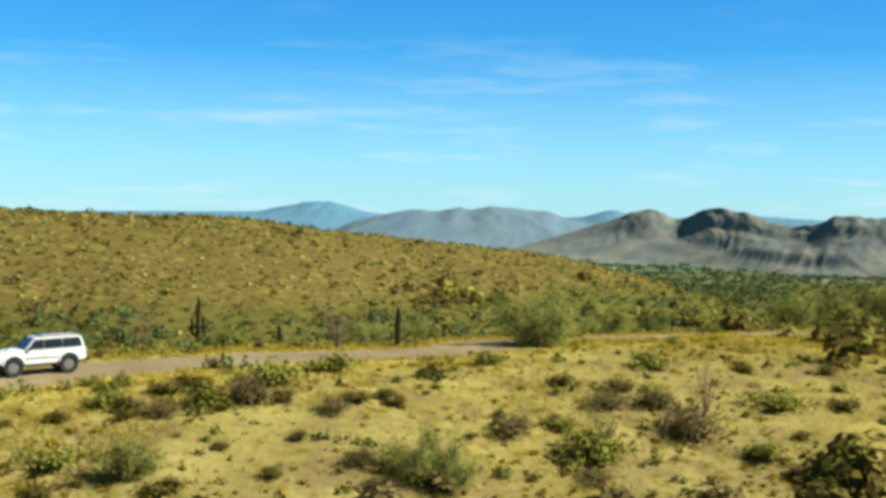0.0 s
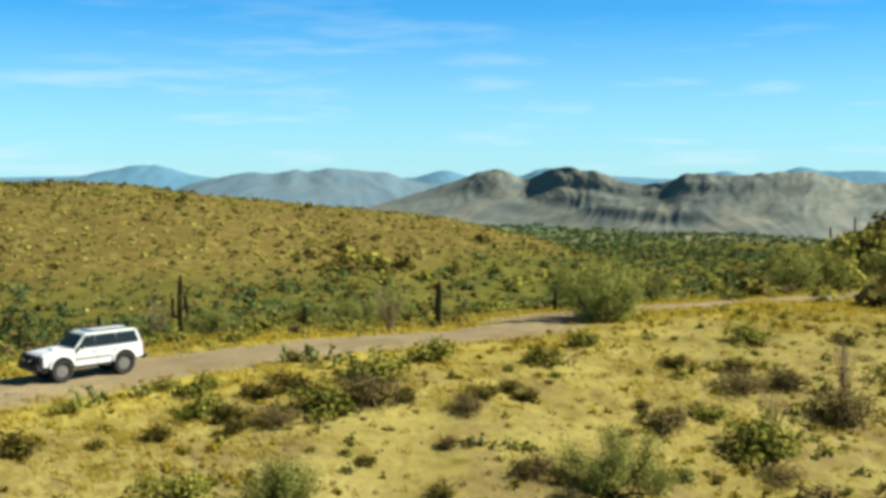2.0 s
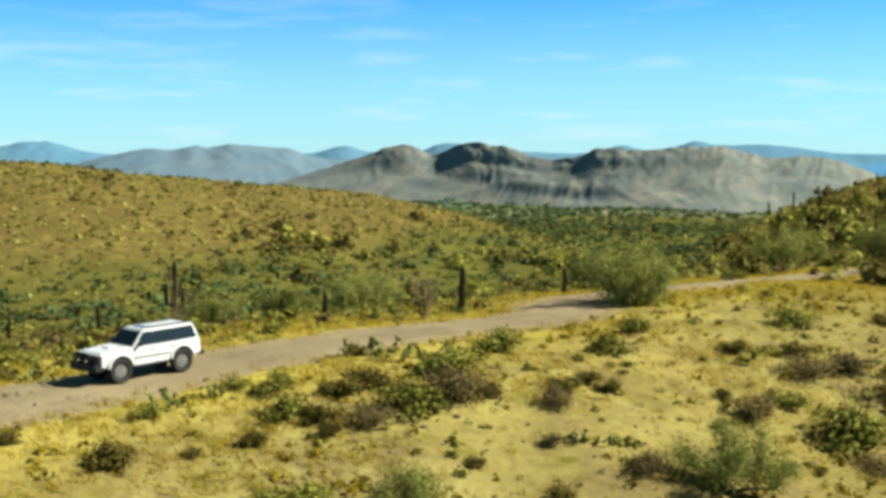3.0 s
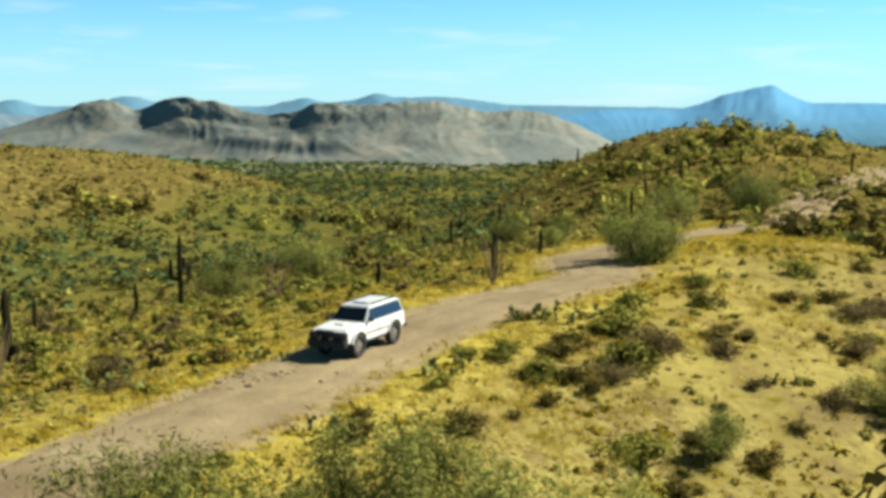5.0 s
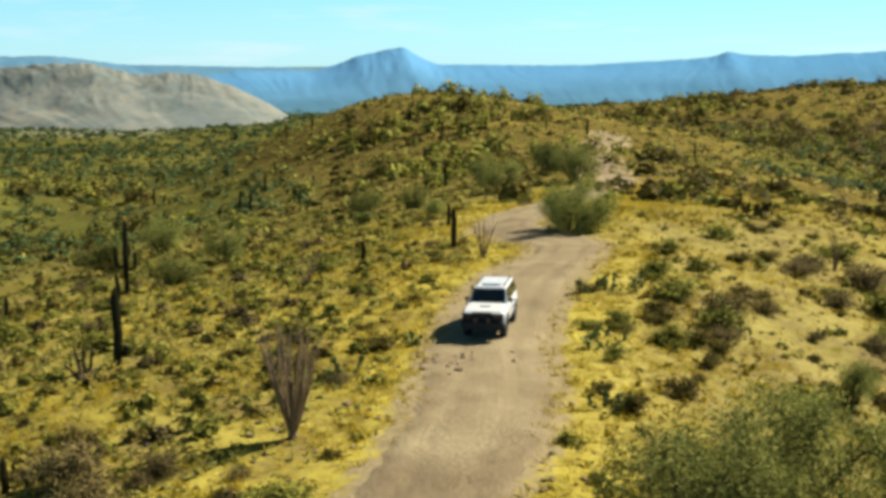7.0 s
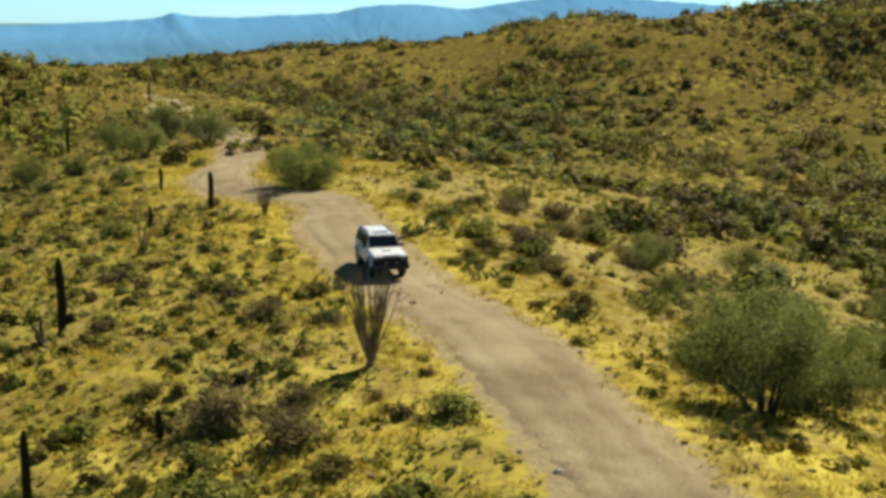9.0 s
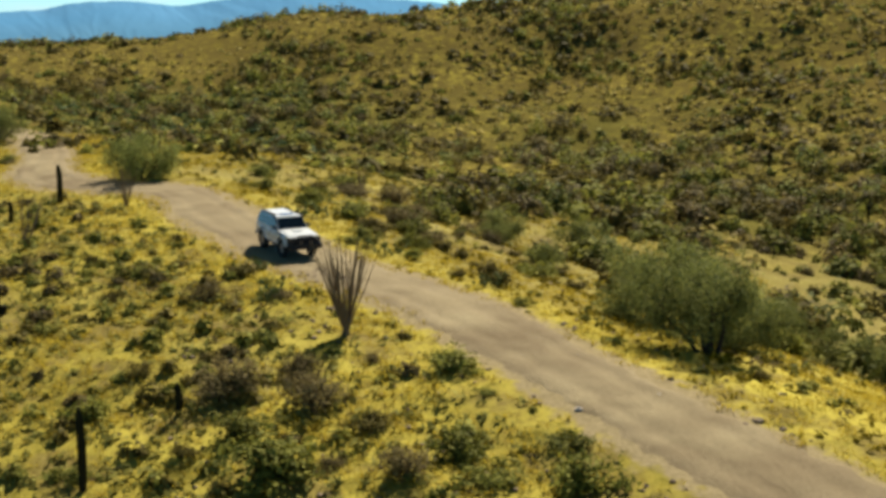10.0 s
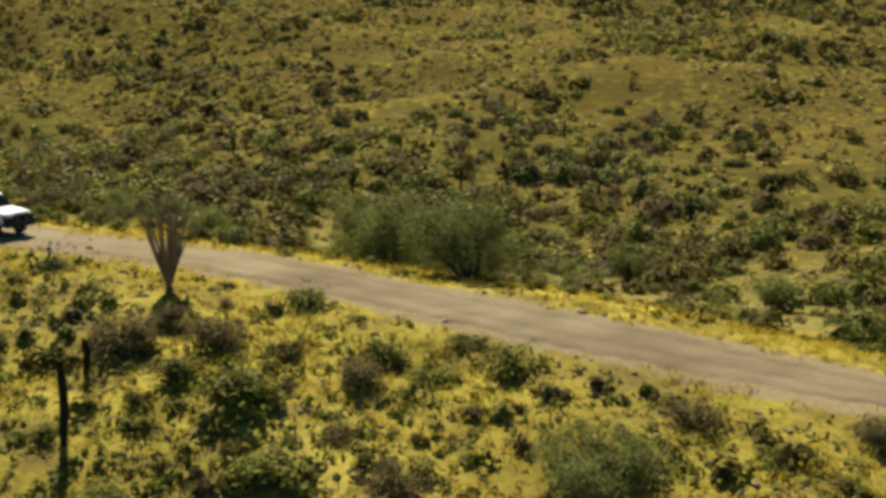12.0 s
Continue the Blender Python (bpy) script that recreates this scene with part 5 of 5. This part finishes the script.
def build_car():
    root = new("off_road_car")
    tagged(root, "white lifted off-road estate car with tinted windows on the dirt road", "car")
    FX, RX, WZ, WR = 1.42, -1.44, 0.50, 0.50
    tuck = lambda x, z: 1 - 0.05 * max(0, (x - 1.5) / 0.9) - 0.03 * max(0, (z - 1.05) / 0.3) - 0.02 * max(0, (-x - 1.8) / 0.6)
    lower = [(2.36, 0.74), (2.38, 0.98), (2.33, 1.20), (2.20, 1.27), (1.3, 1.33), (0.82, 1.36), (-2.28, 1.40), (-2.36, 1.30), (-2.38, 0.80), (-2.30, 0.70)]
    lower += [(RX - 0.54, 0.70)] + arc(RX, WZ + 0.1, 0.53, 160, 20)[0:] + [(RX + 0.56, 0.62), (FX - 0.56, 0.62)] + arc(FX, WZ + 0.1, 0.53, 160, 20) + [(FX + 0.54, 0.70)]
    body = part("body", prism(lower, 0.92, tuck, 0.035), M_PAINT, root, "white painted body")
    part("underbody", box(-2.2, 2.1, -0.62, 0.62, 0.52, 0.85, 0.03), M_BLACK, root)
    slim = lambda x, z: 1 - 0.20 * max(0, (z - 1.38) / 0.60)
    cabin = [(0.86, 1.34), (0.28, 1.93), (0.0, 1.965), (-1.9, 1.965), (-2.16, 1.92), (-2.31, 1.36)]
    cab = part("cabin", prism(cabin, 0.89, slim, 0.035), M_PAINT, root, "white cabin and pillars")
    part("roof", prism([(0.22, 1.955), (0.0, 1.99), (-1.9, 1.99), (-2.12, 1.955)], 0.70, None, 0.012), M_PAINT, root)
    for y in (-0.38, 0.0, 0.38):
        part("roof_panel", box(-1.55, -0.45, y - 0.13, y + 0.13, 1.988, 2.006, 0.006), M_ROOFGREY, root, "pale grey ridged roof panel")
    part("sunroof", box(-0.30, 0.02, -0.40, 0.40, 1.985, 2.003, 0.006), M_GLASS, root, "dark sunroof")
    for s in (-1, 1):
        part("roof_rail", box(-1.95, 0.0, s * 0.63 - 0.025, s * 0.63 + 0.025, 1.985, 2.045, 0.012), M_BLACK, root)
    yb = lambda z: 0.89 * (1 - 0.20 * max(0, (z - 1.38) / 0.60))
    for s in (-1, 1):
        def side(a, b, c, d, name):
            zlo, zhi = 1.40, 1.88
            pts = [(a, s * (yb(zlo) + 0.004), zlo), (b, s * (yb(zlo) + 0.004), zlo), (c, s * (yb(zhi) + 0.004), zhi), (d, s * (yb(zhi) + 0.004), zhi)]
            return part(name, pane(pts if s < 0 else pts[::-1]), M_GLASS, cab, "dark tinted side window")
        side(-0.17, 0.70, 0.27, -0.17, "window")
        side(-1.14, -0.20, -0.20, -1.11, "window")
        side(-2.17, -1.17, -1.14, -2.06, "window")
        part("mirror", box(0.50, 0.62, s * 1.0 - 0.09, s * 1.0 + 0.09, 1.38, 1.56, 0.03), M_BLACK, root)
        part("mirror_stalk", box(0.52, 0.60, s * 0.88 - 0.05, s * 0.88 + 0.05, 1.39, 1.43, 0.01), M_BLACK, root)
        part("side_step", box(-0.82, 0.80, s * 0.84 - 0.09, s * 0.84 + 0.09, 0.54, 0.60, 0.02), M_BLACK, root)
        part("trim_strip", box(-0.84, 0.82, s * 0.925 - 0.008, s * 0.925 + 0.012, 0.90, 0.97, 0.006), M_RIM, root)
        for x0 in (0.78, -0.20, -1.16):
            part("door_gap", box(x0 - 0.008, x0 + 0.008, s * 0.921 - 0.004, s * 0.921 + 0.004, 0.66, 1.34, 0), M_BLACK, body)
        for x0 in (-0.10, -1.06):
            part("door_handle", box(x0, x0 + 0.16, s * 0.92 - 0.01, s * 0.92 + 0.025, 1.16, 1.20, 0.008), M_BLACK, root)
        for cx in (FX, RX):
            fl = bmesh.new()
            o, q = arc(cx, WZ + 0.1, 0.60, 172, 8, 12), arc(cx, WZ + 0.1, 0.52, 172, 8, 12)
            ring = []
            for yy in (0.86, 0.985):
                ring.append(([fl.verts.new((x, s * yy, z)) for x, z in o], [fl.verts.new((x, s * yy, z)) for x, z in q]))
            for i in range(12):
                fl.faces.new((ring[0][0][i], ring[0][0][i + 1], ring[1][0][i + 1], ring[1][0][i]))
                fl.faces.new((ring[1][0][i], ring[1][0][i + 1], ring[1][1][i + 1], ring[1][1][i]))
                fl.faces.new((ring[1][1][i], ring[1][1][i + 1], ring[0][1][i + 1], ring[0][1][i]))
            bmesh.ops.recalc_face_normals(fl, faces=fl.faces)
            part("wheel_arch", fl, M_PAINT, root)
        part("headlight", box(2.36, 2.445, s * 0.66 - 0.16, s * 0.66 + 0.16, 0.98, 1.17, 0.03), M_LAMP, root, "clear headlight")
        part("indicator", box(2.36, 2.44, s * 0.86 - 0.035, s * 0.86 + 0.035, 0.98, 1.17, 0.02), M_AMBER, root, "amber indicator")
        part("tail_light", box(-2.41, -2.33, s * 0.79 - 0.09, s * 0.79 + 0.09, 0.86, 1.14, 0.02), M_RED, root, "red tail light")
        for cx in (FX, RX):
            wheel = new("wheel")
            wheel.parent = root
            wheel.location = (cx, s * 0.80, WZ)
            bm = bmesh.new()
            prof = [(0.25, 0.10), (0.33, 0.135), (0.39, 0.135), (0.425, 0.10), (0.43, 0.0), (0.425, -0.10), (0.39, -0.135), (0.33, -0.135), (0.25, -0.10)]
            prof = [(r * WR / 0.43, y * 1.1) for r, y in prof]
            n = 30
            rings = [[bm.verts.new((r * (1.0 if k % 2 or r < 0.455 else 0.975) * math.cos(2 * math.pi * k / n), y, r * (1.0 if k % 2 or r < 0.455 else 0.975) * math.sin(2 * math.pi * k / n))) for r, y in prof] for k in range(n)]
            for k in range(n):
                for i in range(len(prof) - 1):
                    bm.faces.new((rings[k][i], rings[k][i + 1], rings[(k + 1) % n][i + 1], rings[(k + 1) % n][i]))
            bmesh.ops.recalc_face_normals(bm, faces=bm.faces)
            part("tyre", bm, M_RUBBER, wheel, "black treaded tyre")
            bm = bmesh.new()
            bmesh.ops.create_cone(bm, cap_ends=True, segments=24, radius1=0.26, radius2=0.26, depth=0.16, matrix=Matrix.Rotation(radians(90), 4, "X"))
            bmesh.ops.create_cone(bm, cap_ends=True, segments=12, radius1=0.07, radius2=0.05, depth=0.22, matrix=Matrix.Rotation(radians(90), 4, "X"))
            for k in range(6):
                m = Matrix.Rotation(k * math.pi / 3, 4, "Y") @ Matrix.Translation((0.15, s * 0.085, 0)) @ Matrix.Diagonal((0.17, 0.03, 0.07, 1))
                bmesh.ops.create_cube(bm, size=1, matrix=m)
            part("rim", bm, M_RIM, wheel, "grey spoked wheel rim")
    part("windscreen", pane([(0.835, -0.78, 1.40), (0.835, 0.78, 1.40), (0.345, 0.70, 1.895), (0.345, -0.70, 1.895)], 0.02), M_GLASS, cab, "dark windscreen")
    part("rear_window", pane([(-2.31, 0.74, 1.46), (-2.31, -0.74, 1.46), (-2.205, -0.66, 1.86), (-2.205, 0.66, 1.86)], 0.02), M_GLASS, cab, "dark rear window")
    part("bonnet", prism([(2.18, 1.268), (2.18, 1.285), (1.3, 1.36), (0.90, 1.385), (0.90, 1.34)], 0.74, None, 0.012), M_PAINT, root, "white bonnet")
    part("bonnet_scoop", box(1.15, 1.55, -0.24, 0.24, 1.34, 1.39, 0.02), M_PAINT, root)
    # black lower skirt, extended up to the bonnet to stand in for shade
    part("front_apron", box(2.24, 2.425, -0.915, 0.915, 0.60, 1.215, 0.03), M_BLACK, root, "black lower front panel, carried up to the bonnet for shade")
    part("grille", box(2.30, 2.40, -0.50, 0.50, 0.95, 1.21, 0.02), M_BLACK, root, "black grille")
    for z in (1.01, 1.07, 1.13):
        part("grille_bar", box(2.395, 2.41, -0.46, 0.46, z - 0.012, z + 0.012, 0.004), M_BLACK, root)
    part("front_bumper", box(2.32, 2.62, -0.94, 0.94, 0.58, 0.92, 0.06), M_BLACK, root, "black steel winch bumper")
    part("rear_bumper", box(-2.56, -2.34, -0.90, 0.90, 0.60, 0.82, 0.05), M_BLACK, root, "black rear bumper")
    for pts in ([(2.56, -0.52, 0.86), (2.58, -0.50, 1.22), (2.57, -0.40, 1.30), (2.57, 0.40, 1.30), (2.58, 0.50, 1.22), (2.56, 0.52, 0.86)], [(2.54, -0.86, 0.84), (2.50, -0.86, 1.10), (2.56, -0.50, 1.14)], [(2.54, 0.86, 0.84), (2.50, 0.86, 1.10), (2.56, 0.50, 1.14)]):
        bm = bmesh.new()
        tube(bm, [Vector(p) for p in pts], [0.032] * len(pts), 8)
        part("bull_bar", bm, M_BLACK, root, "black steel bull bar")
    for s in (-1, 1):
        bm = bmesh.new()
        bmesh.ops.create_cone(bm, cap_ends=True, segments=16, radius1=0.09, radius2=0.10, depth=0.09, matrix=Matrix.Translation((2.60, s * 0.28, 0.97)) @ Matrix.Rotation(radians(90), 4, "Y"))
        part("driving_lamp", bm, M_LAMP, root, "round driving lamp")
    part("plate", box(2.615, 2.63, -0.16, 0.16, 0.66, 0.78, 0.004), M_BLACK, root)
    bm = bmesh.new()
    tube(bm, [Vector((1.30, -0.86, 1.20)), Vector((0.95, -0.93, 1.36)), Vector((0.78, -0.93, 1.50)), Vector((0.36, -0.80, 1.92)), Vector((0.36, -0.80, 2.05))], [0.045] * 5, 8)
    part("snorkel", bm, M_BLACK, root, "black snorkel along the pillar")
    bm = bmesh.new()
    tube(bm, [Vector((-2.05, 0.55, 1.97)), Vector((-2.12, 0.55, 2.5))], [0.008, 0.004], 4)
    part("aerial", bm, M_BLACK, root)
    # stands on the slope of the road
    cx, cy = -21.3, 66.9
    back, ahead = np.array([-9.0, 73.6]), np.array([-28.4, 61.0])
    h = (ahead - back) / np.linalg.norm(ahead - back)
    yaw = math.degrees(math.atan2(h[1], h[0]))
    zf, zr = height(cx + h[0] * 1.42, cy + h[1] * 1.42), height(cx - h[0] * 1.44, cy - h[1] * 1.44)
    pitch = -math.degrees(math.atan2(zf - zr, 2.86))
    root.matrix_basis = pose(cx, cy, (zf + zr) / 2 + 0.03, 0, pitch, yaw)
    return root


build_car()
